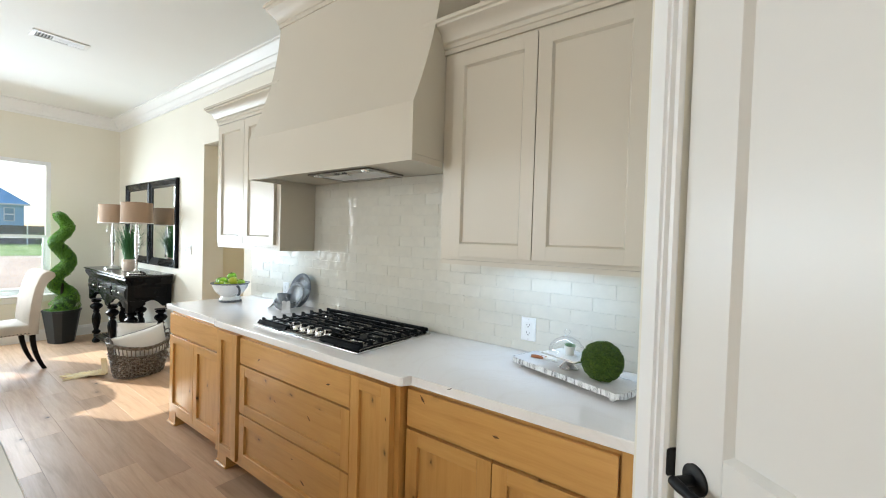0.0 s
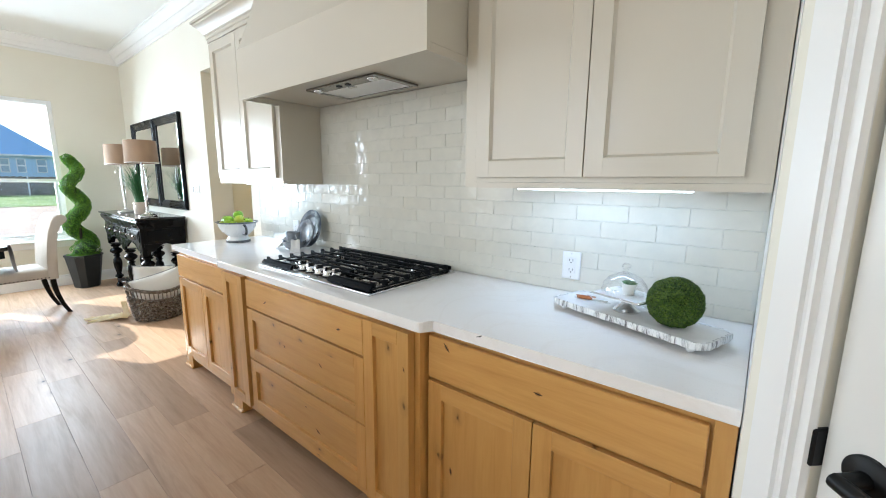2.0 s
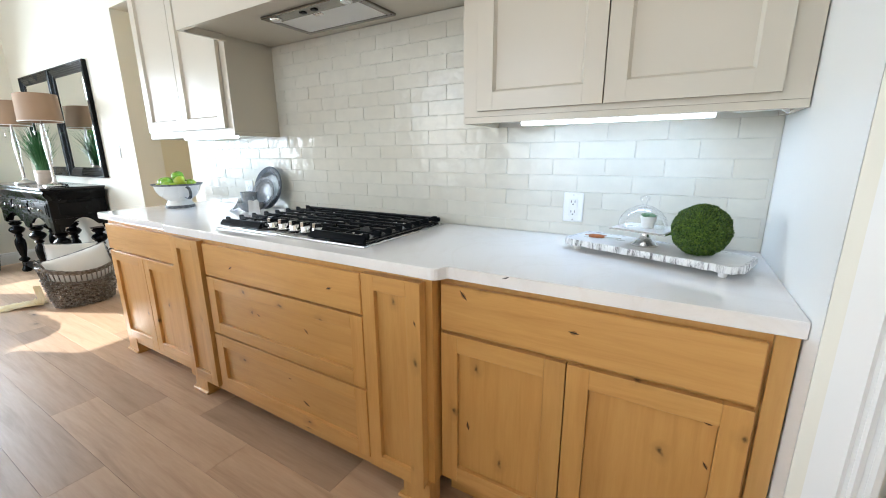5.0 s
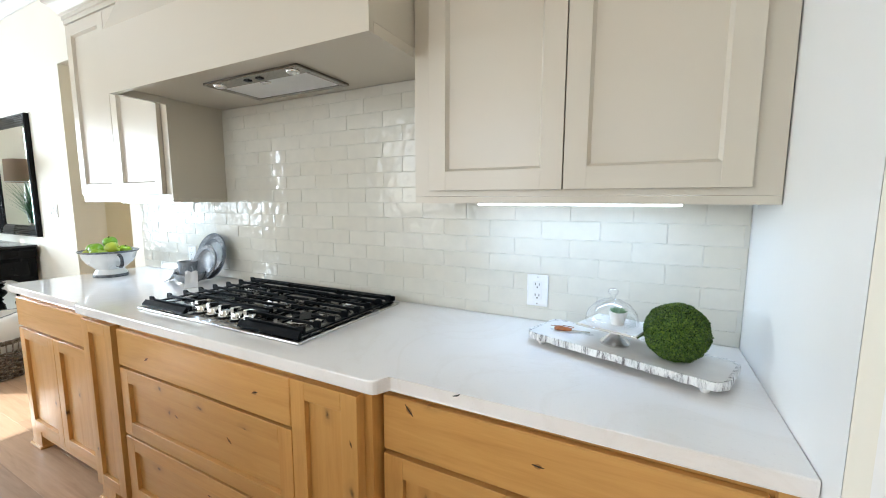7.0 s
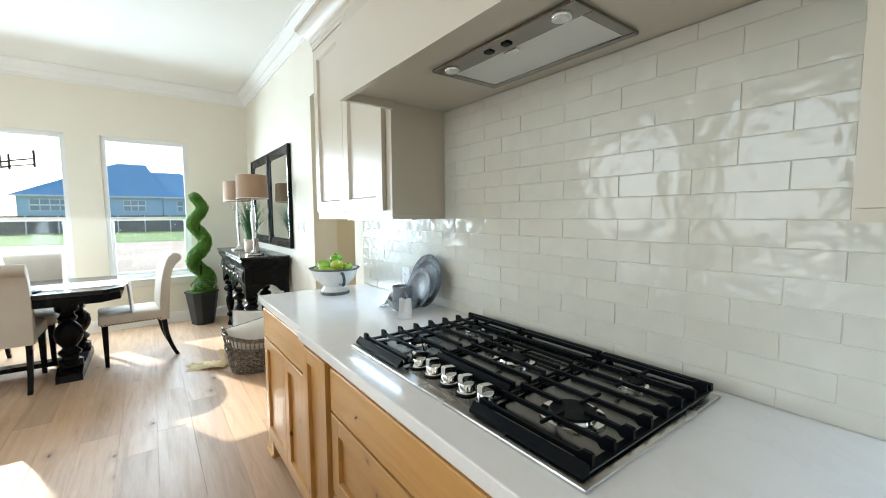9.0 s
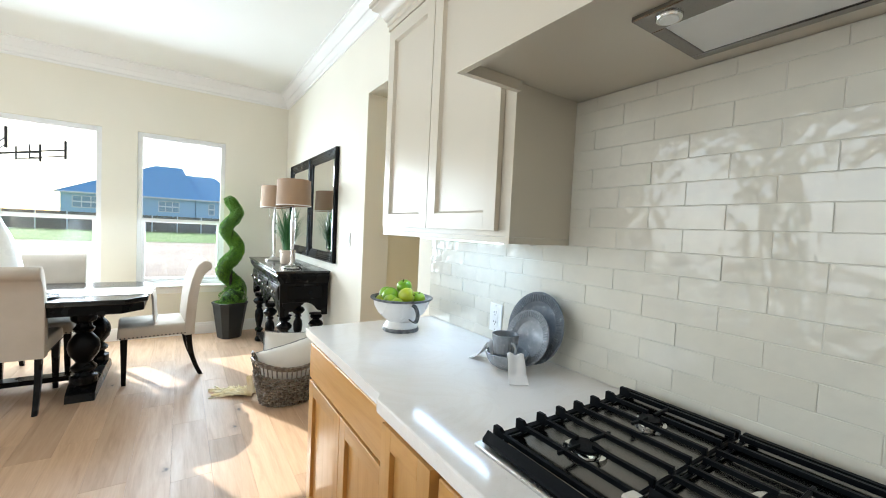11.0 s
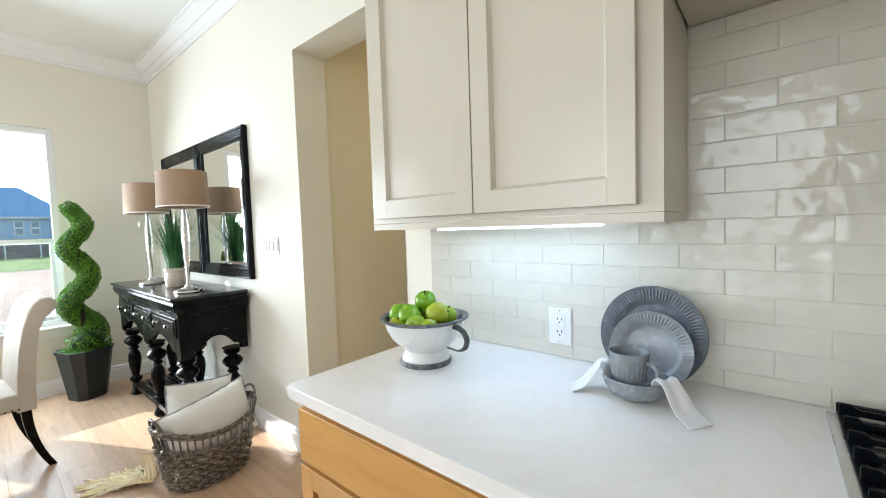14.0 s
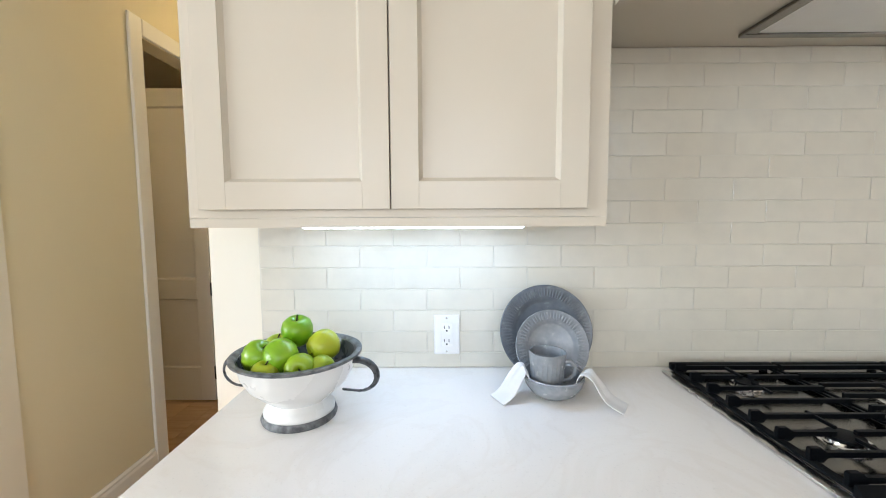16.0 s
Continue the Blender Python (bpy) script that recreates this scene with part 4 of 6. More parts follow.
def outlet(x0, x1, z0, z1, y, label):
    o = thing("wall_outlet", label, "outlet", (x0 + x1) / 2, y, z0, group="wall outlets")
    part("cover_plate", box(x0, x1, y - 0.006, y, z0, z1, 0.003), "outlet", o)
    cx, cz, h = (x0 + x1) / 2, (z0 + z1) / 2, (z1 - z0)
    body = part("socket", box(cx - 0.017, cx + 0.017, y - 0.0085, y - 0.0062, cz - h * 0.29, cz + h * 0.29, 0.001), "outlet", o)
    for dz in (-0.17, 0.17):
        for dx in (-0.007, 0.007):
            part("slot", box(cx + dx - 0.0013, cx + dx + 0.0013, y - 0.0090, y - 0.0086, cz + dz * h - 0.001, cz + dz * h + 0.008), "slot", body)
        part("slot", box(cx - 0.0025, cx + 0.0025, y - 0.0090, y - 0.0086, cz + dz * h - 0.010, cz + dz * h - 0.005), "slot", body)
    for dz in (-0.42, 0.42):
        part("screw", lathe([(0, 0), (0.003, 0), (0.0025, 0.001), (0, 0.001)], 12, m=pose(cx, y - 0.006, cz + dz * h, 90, 0, 0)), "nickel", o)
    return o


outlet(-0.820, -0.741, 0.978, 1.096, WY - 0.013, "white duplex outlet set in the tile backsplash")
outlet(-2.953, -2.875, 0.964, 1.086, WY - 0.013, "white duplex outlet set in the tile backsplash")
outlet(-5.50, -5.42, 0.38, 0.50, WY - 0.001, "white duplex outlet low on the dining wall")
sw = thing("light_switch", "white four-gang rocker switch on the dining wall", "switch", -4.854, WY, 1.226)
part("cover_plate", box(-4.952, -4.757, WY - 0.007, WY - 0.0005, 1.226, 1.338, 0.003), "outlet", sw)
for k in range(4):
    x = -4.952 + 0.195 * (k + 0.5) / 4
    part("rocker", box(x - 0.016, x + 0.016, WY - 0.011, WY - 0.0072, 1.250, 1.314, 0.002), "outlet", sw)

# ---- ceiling vent ----
vent = thing("ceiling_vent", "white louvred air register in the ceiling", "vent", -4.57, 0.865, CEIL)
VX0, VX1, VY0, VY1 = -4.655, -4.485, 0.69, 1.04
for a, b, c, d in ((VX0, VX0 + 0.03, VY0, VY1), (VX1 - 0.03, VX1, VY0, VY1), (VX0 + 0.031, VX1 - 0.031, VY0, VY0 + 0.03), (VX0 + 0.031, VX1 - 0.031, VY1 - 0.03, VY1)):
    part("rim", box(a, b, c, d, CEIL - 0.010, CEIL - 0.0005, 0.003), "white", vent)
part("backing", box(VX0 + 0.031, VX1 - 0.031, VY0 + 0.031, VY1 - 0.031, CEIL - 0.002, CEIL - 0.0006), "slot", vent, "dark duct opening")
for k in range(15):
    y = VY0 + 0.04 + 0.27 * k / 14
    tilt = 40 if k < 5 else (-40 if k > 9 else 0)
    part("slat", box(-0.053, 0.053, -0.008, 0.008, -0.0006, 0.0006, m=pose(-4.57, y, CEIL - 0.0075, tilt, 0, 0)), "white", vent)

# ---- things on the worktop ----
TOP = 0.9205
# footed enamel bowl of apples
M["enamel_grey"] = surface("dark_grey_enamel", (0.05, 0.053, 0.056), (0.08, 0.083, 0.086), 0.3, scale=30, relief=0.1)
BX, BY = -3.258, 1.662
bowl = thing("footed_bowl", "white enamel footed bowl with worn grey rim and strap handles", "bowl", BX, BY, TOP)
prof = [(0, 0.012), (0.078, 0.010), (0.080, 0.022), (0.072, 0.034), (0.066, 0.046), (0.080, 0.058), (0.108, 0.084), (0.124, 0.112), (0.132, 0.142), (0.136, 0.150), (0.128, 0.148), (0.118, 0.114), (0.100, 0.088), (0.064, 0.070), (0, 0.066)]
part("body", lathe(prof, 48, BX, BY, TOP), "enamel", bowl, smooth=50)
part("inside", lathe([(0.127, 0.1485), (0.1165, 0.1145), (0.0985, 0.0895), (0.063, 0.0725), (0, 0.0685)], 48, BX, BY, TOP), "enamel_grey", bowl, "dark grey enamel inside", smooth=50)
part("foot_rim", lathe([(0.072, 0.0), (0.083, 0.0), (0.085, 0.006), (0.081, 0.017), (0.079, 0.010), (0.072, 0.009), (0.072, 0.0)], 40, BX, BY, TOP), "enamel_dark", bowl, "worn dark grey foot rim", smooth=50)
part("rim", lathe([(0.130, 0.145), (0.137, 0.144), (0.145, 0.149), (0.145, 0.154), (0.135, 0.155), (0.128, 0.148), (0.121, 0.118), (0.119, 0.120), (0.130, 0.145)], 48, BX, BY, TOP), "enamel_dark", bowl, "worn grey rolled rim", smooth=60)
for s in (0.0, math.pi):
    ca, sa = math.cos(s - 0.10), math.sin(s - 0.10)
    pts = []
    for k in range(13):
        t = -0.5 + 3.7 * k / 12
        rr, hh = 0.146 + 0.040 * math.sin(t) * (1 if t > 0 else 0.3), 0.106 + 0.032 * math.cos(t) - 0.010 * (k / 12)
        pts.append((BX + ca * rr, BY + sa * rr, TOP + hh))
    pts = [(BX + ca * 0.131, BY + sa * 0.131, TOP + 0.136)] + pts[1:] + [(BX + ca * 0.106, BY + sa * 0.106, TOP + 0.066)]
    part("handle", tube(pts, 0.0085, 10, flat=0.35), "enamel_grey", bowl, "dark strap handle", smooth=40)


def apple(x, y, z, r, rx, ry, rz):
    ob = thing("apple", "shiny green apple in the footed bowl", "apple", x, y, z - r * 0.92, 0, group="apples in the bowl")
    pr = [(0, -0.80), (0.10, -0.86), (0.32, -0.93), (0.58, -0.84), (0.84, -0.52), (0.98, -0.06), (0.99, 0.26), (0.88, 0.62), (0.62, 0.86), (0.36, 0.92), (0.16, 0.84), (0.06, 0.70), (0, 0.66)]
    m = pose(0, 0, r * 0.92, rx, ry, rz)
    part("fruit", lathe([(a * r, b * r) for a, b in pr], 22, m=m), "apple", ob, world=False, smooth=60)
    part("stem", tube([m @ Vector((0, 0, r * 0.68)), m @ Vector((0.002, 0, r * 0.9)), m @ Vector((0.006, 0.002, r * 1.12))], 0.0018, 6), "soil", ob, world=False)


for a in ((-0.082, -0.052, 0.176, 0.041, 18, 30, 10), (-0.020, -0.062, 0.180, 0.043, -70, 20, 40), (-0.006, 0.016, 0.222, 0.041, 10, -15, 70), (0.072, -0.012, 0.192, 0.041, -25, 75, 20), (0.036, -0.082, 0.158, 0.038, 70, 40, 0),
          (-0.045, -0.100, 0.150, 0.033, 5, 8, 0), (0.080, -0.066, 0.152, 0.034, 80, -20, 60), (-0.07, 0.045, 0.165, 0.040, 12, 0, 0), (0.05, 0.07, 0.165, 0.040, 0, 14, 0), (0.0, 0.0, 0.125, 0.041, 0, 0, 0)):
    apple(BX + a[0] * 0.86, BY + a[1] * 0.86, TOP + a[2] * 0.90 - 0.004, a[3] * 0.88, *a[4:])

# stacked stoneware
PXC = -2.630


def plate(name, label, r, y_low, lean, mat, flute):
    """A plate standing on its edge and leaning on the wall."""
    p = thing(name, label, "plate", PXC + (0.006 if r < 0.115 else 0), y_low, TOP, 0, group="stoneware place setting")
    m = Matrix.Translation((0, r * math.sin(radians(lean)), r * math.cos(radians(lean)))) @ pose(0, 0, 0, 90 - lean, 0, 0)
    pr = [(0, 0.0), (r * 0.60, 0.0), (r * 0.66, 0.003), (r * 0.72, 0.010), (r * 0.97, 0.017), (r, 0.021), (r * 0.985, 0.0235), (r * 0.95, 0.0215), (r * 0.71, 0.0145), (r * 0.64, 0.0065), (r * 0.60, 0.0045), (0, 0.0042)]
    part("dish", lathe(pr, 64, m=m), mat, p, world=False, smooth=50)
    bm = bmesh.new()
    n = flute
    for k in range(n):
        a = 2 * math.pi * k / n
        mm = m @ pose(0, 0, 0, 0, 0, math.degrees(a)) @ pose(r * 0.835, 0, 0.0190, 0, -14.5 * 0.35, 0)
        box(-r * 0.10, r * 0.10, -0.0017, 0.0017, -0.0006, 0.0034, 0.0006, bm, m=mm)
    for k in range(n):
        a = 2 * math.pi * k / n
        lathe([(0, -0.0016), (0.0016, 0), (0, 0.0016)], 6, m=m @ pose(r * 0.975 * math.cos(a), r * 0.975 * math.sin(a), 0.0235), bm=bm)
    f = part("fluting", bm, mat, p, world=False)
    f["kind"] = "stuff"
    return p


plate("dinner_plate", "large dark grey fluted plate leaning on the backsplash", 0.132, 1.868, 14, "stone_blue", 84)
plate("salad_plate", "pale grey fluted plate leaning on a larger plate", 0.101, 1.826, 17, "stone_grey", 64)
sb = thing("cereal_bowl", "grey stoneware bowl holding a mug and napkin", "bowl", -2.640, 1.762, TOP, group="stoneware place setting")
part("dish", lathe([(0, 0), (0.036, 0), (0.041, 0.004), (0.057, 0.013), (0.071, 0.032), (0.0765, 0.055), (0.0735, 0.057), (0.067, 0.034), (0.053, 0.017), (0.034, 0.010), (0, 0.009)], 56), "stone_grey", sb, world=False, smooth=50)
bm = bmesh.new()
for k in range(56):
    a = 2 * math.pi * k / 56
    lathe([(0, -0.0017), (0.0017, 0), (0, 0.0017)], 6, 0.0755 * math.cos(a), 0.0755 * math.sin(a), 0.049, bm=bm)
g = part("beading", bm, "stone_grey", sb, "row of small beads under the rim", world=False)
g["kind"] = "stuff"
mug = thing("mug", "pale grey ribbed stoneware mug", "mug", -2.656, 1.764, TOP + 0.0225, group="stoneware place setting")
bm = lathe([(0, 0), (0.036, 0), (0.039, 0.006), (0.041, 0.044), (0.0455, 0.086), (0.047, 0.093), (0.0435, 0.093), (0.039, 0.050), (0.036, 0.010), (0, 0.008)], 48)
for v in bm.verts:
    a = math.atan2(v.co.y, v.co.x)
    if v.co.z < 0.088 and v.co.xy.length > 0.0375:
        v.co.xy *= 1 + 0.028 * math.cos(a * 24)
part("cup", bm, "stone_grey", mug, world=False, smooth=50)
part("handle", tube([(0.038, -0.006, 0.068), (0.056, -0.010, 0.070), (0.068, -0.012, 0.056), (0.066, -0.012, 0.036), (0.052, -0.009, 0.022), (0.038, -0.006, 0.018)], 0.0055, 10), "stone_grey", mug, world=False, smooth=50)


def cloth(rows, thick, bm=None):
    """A sheet through rows of points, with thickness."""
    own = bmesh.new()
    grid = [[own.verts.new(p) for p in r] for r in rows]
    for a, b in zip(grid, grid[1:]):
        for i in range(len(a) - 1):
            own.faces.new((a[i], a[i + 1], b[i + 1], b[i]))
    bmesh.ops.recalc_face_normals(own, faces=own.faces[:])
    bmesh.ops.solidify(own, geom=own.faces[:], thickness=thick)
    return join(bm, own)


def smooth_path(pts, n):
    """Points along a soft curve through pts."""
    pts = [Vector(p) for p in pts]
    out = []
    for i in range(len(pts) - 1):
        p0, p1, p2, p3 = pts[max(i - 1, 0)], pts[i], pts[i + 1], pts[min(i + 2, len(pts) - 1)]
        for k in range(n):
            t = k / n
            out.append(0.5 * ((2 * p1) + (p2 - p0) * t + (2 * p0 - 5 * p1 + 4 * p2 - p3) * t * t + (3 * p1 - p0 - 3 * p2 + p3) * t ** 3))
    return out + [pts[-1]]


line = smooth_path([(-0.150, -0.030, 0.004), (-0.125, -0.018, 0.018), (-0.100, -0.006, 0.054), (-0.082, 0.0, 0.076), (-0.070, 0.0, 0.066), (-0.060, 0.0, 0.036), (-0.040, 0.0, 0.0165), (0.0, 0.0, 0.0150), (0.040, -0.004, 0.0175), (0.056, -0.014, 0.040), (0.066, -0.022, 0.068), (0.080, -0.034, 0.072), (0.098, -0.044, 0.050), (0.118, -0.058, 0.020), (0.150, -0.080, 0.004)], 6)
rows = []
for i, p in enumerate(line):
    t = i / (len(line) - 1)
    ahead = line[min(i + 1, len(line) - 1)] - line[max(i - 1, 0)]
    ahead = Vector((ahead.x, ahead.y, 0)).normalized()
    side = Vector((-ahead.y, ahead.x, 0))
    wide = 0.022 + 0.009 * abs(2 * t - 1)
    rows.append([p + side * w * wide + Vector((0, 0, 0.0045 * math.cos(w * 4.5 + t * 4) * (1 if p.z > 0.022 else 0.2))) for w in (-1, -0.66, -0.33, 0, 0.33, 0.66, 1)])
nap = thing("napkin", "folded white cotton napkin draped through the bowl", "napkin", -2.640, 1.757, TOP, group="stoneware place setting")
part("cloth", cloth(rows, 0.0022), "napkin", nap, world=False, smooth=60)

# tray with cake stand, succulent, spreader and moss ball
tray = thing("serving_tray", "long white tray with bark-textured edge on small feet", "tray", -0.478, 1.702, TOP, -19)
TL, TD = 0.53, 0.185
out = []
for cx, cy, a0 in ((TL / 2 - 0.03, TD / 2 - 0.03, 0), (-TL / 2 + 0.03, TD / 2 - 0.03, 90), (-TL / 2 + 0.03, -TD / 2 + 0.03, 180), (TL / 2 - 0.03, -TD / 2 + 0.03, 270)):
    for k in range(5):
        a = radians(a0 + 22.5 * k)
        out.append((cx + 0.03 * math.cos(a), cy + 0.03 * math.sin(a)))
part("board", extrude([(x * 0.985, y * 0.96) for x, y in out], "z", 0.022, 0.0375), "tray_top", tray, world=False)
rb = random.Random(3)
ring = []
for (ax, ay), (bx, by) in zip(out, out[1:] + out[:1]):
    n = max(1, int(math.hypot(bx - ax, by - ay) / 0.012))
    ring += [(ax + (bx - ax) * k / n, ay + (by - ay) * k / n) for k in range(n)]
bm = bmesh.new()
cols = []
for x, y in ring:
    k = 1 + rb.uniform(-0.006, 0.010)
    d = 0.97
    cols.append([bm.verts.new(p) for p in ((x * d, y * 0.93, 0.0215), (x * k, y * k, 0.0205 - rb.uniform(0, 0.003)), (x * k * 1.004, y * k * 1.01, 0.030), (x * k, y * k, 0.0385 + rb.uniform(0, 0.002)), (x * d, y * 0.93, 0.0380))])
for a, b in zip(cols, cols[1:] + cols[:1]):
    for i in range(5):
        bm.faces.new((a[i], a[(i + 1) % 5], b[(i + 1) % 5], b[i]))
part("bark_edge", bm, "birch", tray, "whitewashed grey bark edge", world=False)
for sx in (-1, 1):
    for sy in (-1, 1):
        part("foot", lathe([(0, 0), (0.008, 0), (0.011, 0.004), (0.012, 0.012), (0.010, 0.0215), (0, 0.0215)], 16, sx * (TL / 2 - 0.045), sy * (TD / 2 - 0.03), 0), "tray_top", tray, world=False, smooth=40)
TZ = TOP + 0.0385
SX, SY2 = -0.496, 1.708
stand = thing("cake_stand", "small pedestal stand with nickel foot and square white plate", "cake stand", SX, SY2, TZ, -19)
part("pedestal", lathe([(0, 0), (0.040, 0), (0.041, 0.005), (0.034, 0.010), (0.018, 0.024), (0.012, 0.038), (0.014, 0.046), (0.024, 0.050), (0, 0.050)], 36), "chrome", stand, "polished nickel pedestal", world=False, smooth=50)
part("rim", box(-0.086, 0.086, -0.074, 0.074, 0.0505, 0.0560, 0.002, seg=2), "chrome", stand, "polished nickel edge", world=False)
part("plate", box(-0.081, 0.081, -0.069, 0.069, 0.0561, 0.0585, 0.001), "enamel", stand, world=False)
dome = thing("glass_cloche", "clear glass dome with a knob", "cloche", SX - 0.012, SY2 + 0.006, TZ + 0.059, -19)
pr = [(0.072, 0.0), (0.0715, 0.012), (0.066, 0.032), (0.050, 0.052), (0.024, 0.066), (0.008, 0.071), (0.007, 0.078), (0.014, 0.086), (0.014, 0.094), (0.007, 0.100), (0, 0.101)]
part("dome", lathe(pr, 40), "thin_glass", dome, world=False, smooth=60)
suc = thing("potted_succulent", "small succulent in a tapered white pot under the glass dome", "plant", SX + 0.004, SY2 - 0.004, TZ + 0.059, 12)
part("pot", lathe([(0, 0), (0.017, 0), (0.0235, 0.034), (0.024, 0.036), (0.0215, 0.036), (0.020, 0.032), (0, 0.031)], 24), "enamel", suc, world=False, smooth=50)
bm = bmesh.new()
rb = random.Random(5)
for k in range(22):
    a, up, ln = k * 2.4, 0.25 + 0.95 * (k / 22), 0.020 - 0.006 * (k / 22)
    d = Vector((math.cos(a) * math.cos(up), math.sin(a) * math.cos(up), math.sin(up)))
    base = Vector((math.cos(a) * 0.006, math.sin(a) * 0.006, 0.034))
    tube([base, base + d * ln * 0.5, base + d * ln], [0.003, 0.0045, 0.0006], 6, bm, flat=0.5)
lv = part("leaves", bm, "succulent", suc, "grey-green pointed leaves", world=False)
lv["kind"] = "stuff"
kn = thing("cheese_spreader", "small spreader with reddish wooden handle and steel blade", "knife", -0.628, 1.752, TZ, 8)
part("handle", tube([(-0.048, 0, 0.007), (-0.035, 0, 0.008), (-0.005, 0, 0.007), (0.004, 0, 0.006)], [0.005, 0.0075, 0.0065, 0.004], 12), "knife_wood", kn, world=False, smooth=50)
part("blade", box(0.004, 0.058, -0.0065, 0.0065, 0.0035, 0.0047, 0.0005), "chrome", kn, world=False)
wire = thing("wire_spreader", "thin coiled copper wire handle piece", "utensil", -0.655, 1.785, TZ, 0)
part("wire", tube(smooth_path([(-0.04, 0, 0.002), (-0.01, 0.008, 0.002), (0.02, -0.004, 0.002), (0.03, 0.012, 0.002), (-0.005, 0.016, 0.002)], 6), 0.0012, 6), "knife_wood", wire, world=False)


def leaf_shell(bm, centre, normal, size, rb, lift=0.4):
    """One small pointed leaf that stands off a surface."""
    n = Vector(normal).normalized()
    t = n.orthogonal().normalized()
    t = Matrix.Rotation(rb.uniform(0, 6.28), 3, n) @ t
    s = n.cross(t)
    d = (t + n * rb.uniform(lift * 0.3, lift * 1.6)).normalized()
    c = Vector(centre)
    a, b = bm.verts.new(c - s * size * 0.22), bm.verts.new(c + s * size * 0.22)
    m1, m2 = bm.verts.new(c + d * size * 0.55 + s * size * 0.26), bm.verts.new(c + d * size * 0.55 - s * size * 0.26)
    tip = bm.verts.new(c + d * size + n * size * 0.08)
    bm.faces.new((a, b, m1, m2))
    bm.faces.new((m2, m1, tip))


ball = thing("moss_ball", "dark green moss ball on the tray", "decor", -0.350, 1.652, TZ)
BR, BH = 0.0735, 0.0725
core = lathe([(0, -1), (0.38, -0.93), (0.7, -0.72), (0.92, -0.38), (1, 0), (0.92, 0.38), (0.7, 0.72), (0.38, 0.93), (0, 1)], 24)
for v in core.verts:
    v.co = Vector((v.co.x * BR * 0.97, v.co.y * BR * 0.97, v.co.z * BH * 0.97 + BH))
part("core", core, "moss_core", ball, world=False, smooth=60)
rb = random.Random(8)
bm = bmesh.new()
for k in range(16000):
    z = rb.uniform(-0.98, 1)
    a = rb.uniform(0, 2 * math.pi)
    q = math.sqrt(1 - z * z)
    n = Vector((q * math.cos(a), q * math.sin(a), z))
    w = 0.985 + 0.05 * noise.noise(n * 4.0) + 0.035 * noise.noise(n * 11.0)
    leaf_shell(bm, (n.x * BR * w, n.y * BR * w, n.z * BH * w + BH), n, rb.uniform(0.0035, 0.0075), rb, 0.7)
ms = part("moss", bm, "moss", ball, "dense dark green moss", world=False)
ms["kind"] = "stuff"

# ---- dining corner ----
# console table with turned legs
CXL, CXR, CYF, CYB, CTOP = -6.76, -5.165, 1.470, 1.935, 0.982
con = thing("console_table", "black console table with turned legs, drawers and slatted shelf", "console", (CXL + CXR) / 2, 1.70, 0)
part("tabletop", box(CXL, CXR, CYF, CYB, CTOP - 0.020, CTOP, 0.005, seg=2), "ebony_top", con)
cove = [(0.012, 0.962), (0.018, 0.950), (0.012, 0.935), (0.020, 0.905), (0.038, 0.880), (0.042, 0.868)]
bm = bmesh.new()
rows = [[bm.verts.new(p) for p in ((CXL + d, CYB - 0.005, z), (CXL + d, CYF + d, z), (CXR - d, CYF + d, z), (CXR - d, CYB - 0.005, z))] for d, z in cove]
for a, b in zip(rows, rows[1:]):
    for i in range(4):
        bm.faces.new((a[i], a[(i + 1) % 4], b[(i + 1) % 4], b[i]))
bm.faces.new(rows[0])
bm.faces.new(rows[-1])
part("moulding", bm, "ebony", con, smooth=30)
bx0, bx1, by0, by1 = CXL + 0.045, CXR - 0.045, CYF + 0.045, CYB - 0.006
part("case", box(bx0, bx1, by0, by1, 0.700, 0.8675, 0.002), "ebony", con)


def scallop(u0, u1, z0, z1):
    """An apron whose lower edge rises in an ogee arch between its ends."""
    pts = [(u0, z1), (u0, z0)]
    n = 24
    for k in range(n + 1):
        t = k / n
        s = abs(2 * t - 1)
        h = 0.0 if s > 0.86 else (0.045 if s > 0.62 else (0.045 + 0.075 * math.cos((s / 0.62) * math.pi / 2) ** 0.7))
        pts.append((u0 + 0.03 + (u1 - u0 - 0.06) * t, z0 + h))
    return pts + [(u1, z0), (u1, z1)]


for a, b in ((bx0, (bx0 + bx1) / 2), ((bx0 + bx1) / 2, bx1)):
    part("apron", extrude(scallop(a, b, 0.575, 0.6995), "y", by0 + 0.002, by0 + 0.022), "ebony", con)
for x in (bx0 + 0.002, bx1 - 0.022):
    part("apron", extrude(scallop(by0 + 0.023, by1, 0.575, 0.6995), "x", x, x + 0.020), "ebony", con)
part("side_panel", box(bx1 - 0.001, bx1 + 0.006, by0 + 0.06, by1 - 0.05, 0.725, 0.845, 0.004), "ebony", con)
dw = (bx1 - bx0 - 0.10) / 3
for k in range(3):
    x0 = bx0 + 0.03 + k * (dw + 0.02)
    dr = part("drawer", box(x0, x0 + dw, by0 - 0.010, by0 - 0.001, 0.722, 0.846, 0.004), "ebony", con)
    part("border", box(x0 + 0.02, x0 + dw - 0.02, by0 - 0.016, by0 - 0.0105, 0.742, 0.826, 0.003), "ebony", dr)
    for s in (0.25, 0.75):
        part("knob", lathe([(0, 0), (0.007, 0), (0.006, 0.010), (0.013, 0.016), (0.014, 0.022), (0.008, 0.027), (0, 0.028)], 16, m=pose(x0 + dw * s, by0 - 0.016, 0.784, 90, 0, 0)), "nickel", dr, "small dark metal knob", smooth=50)
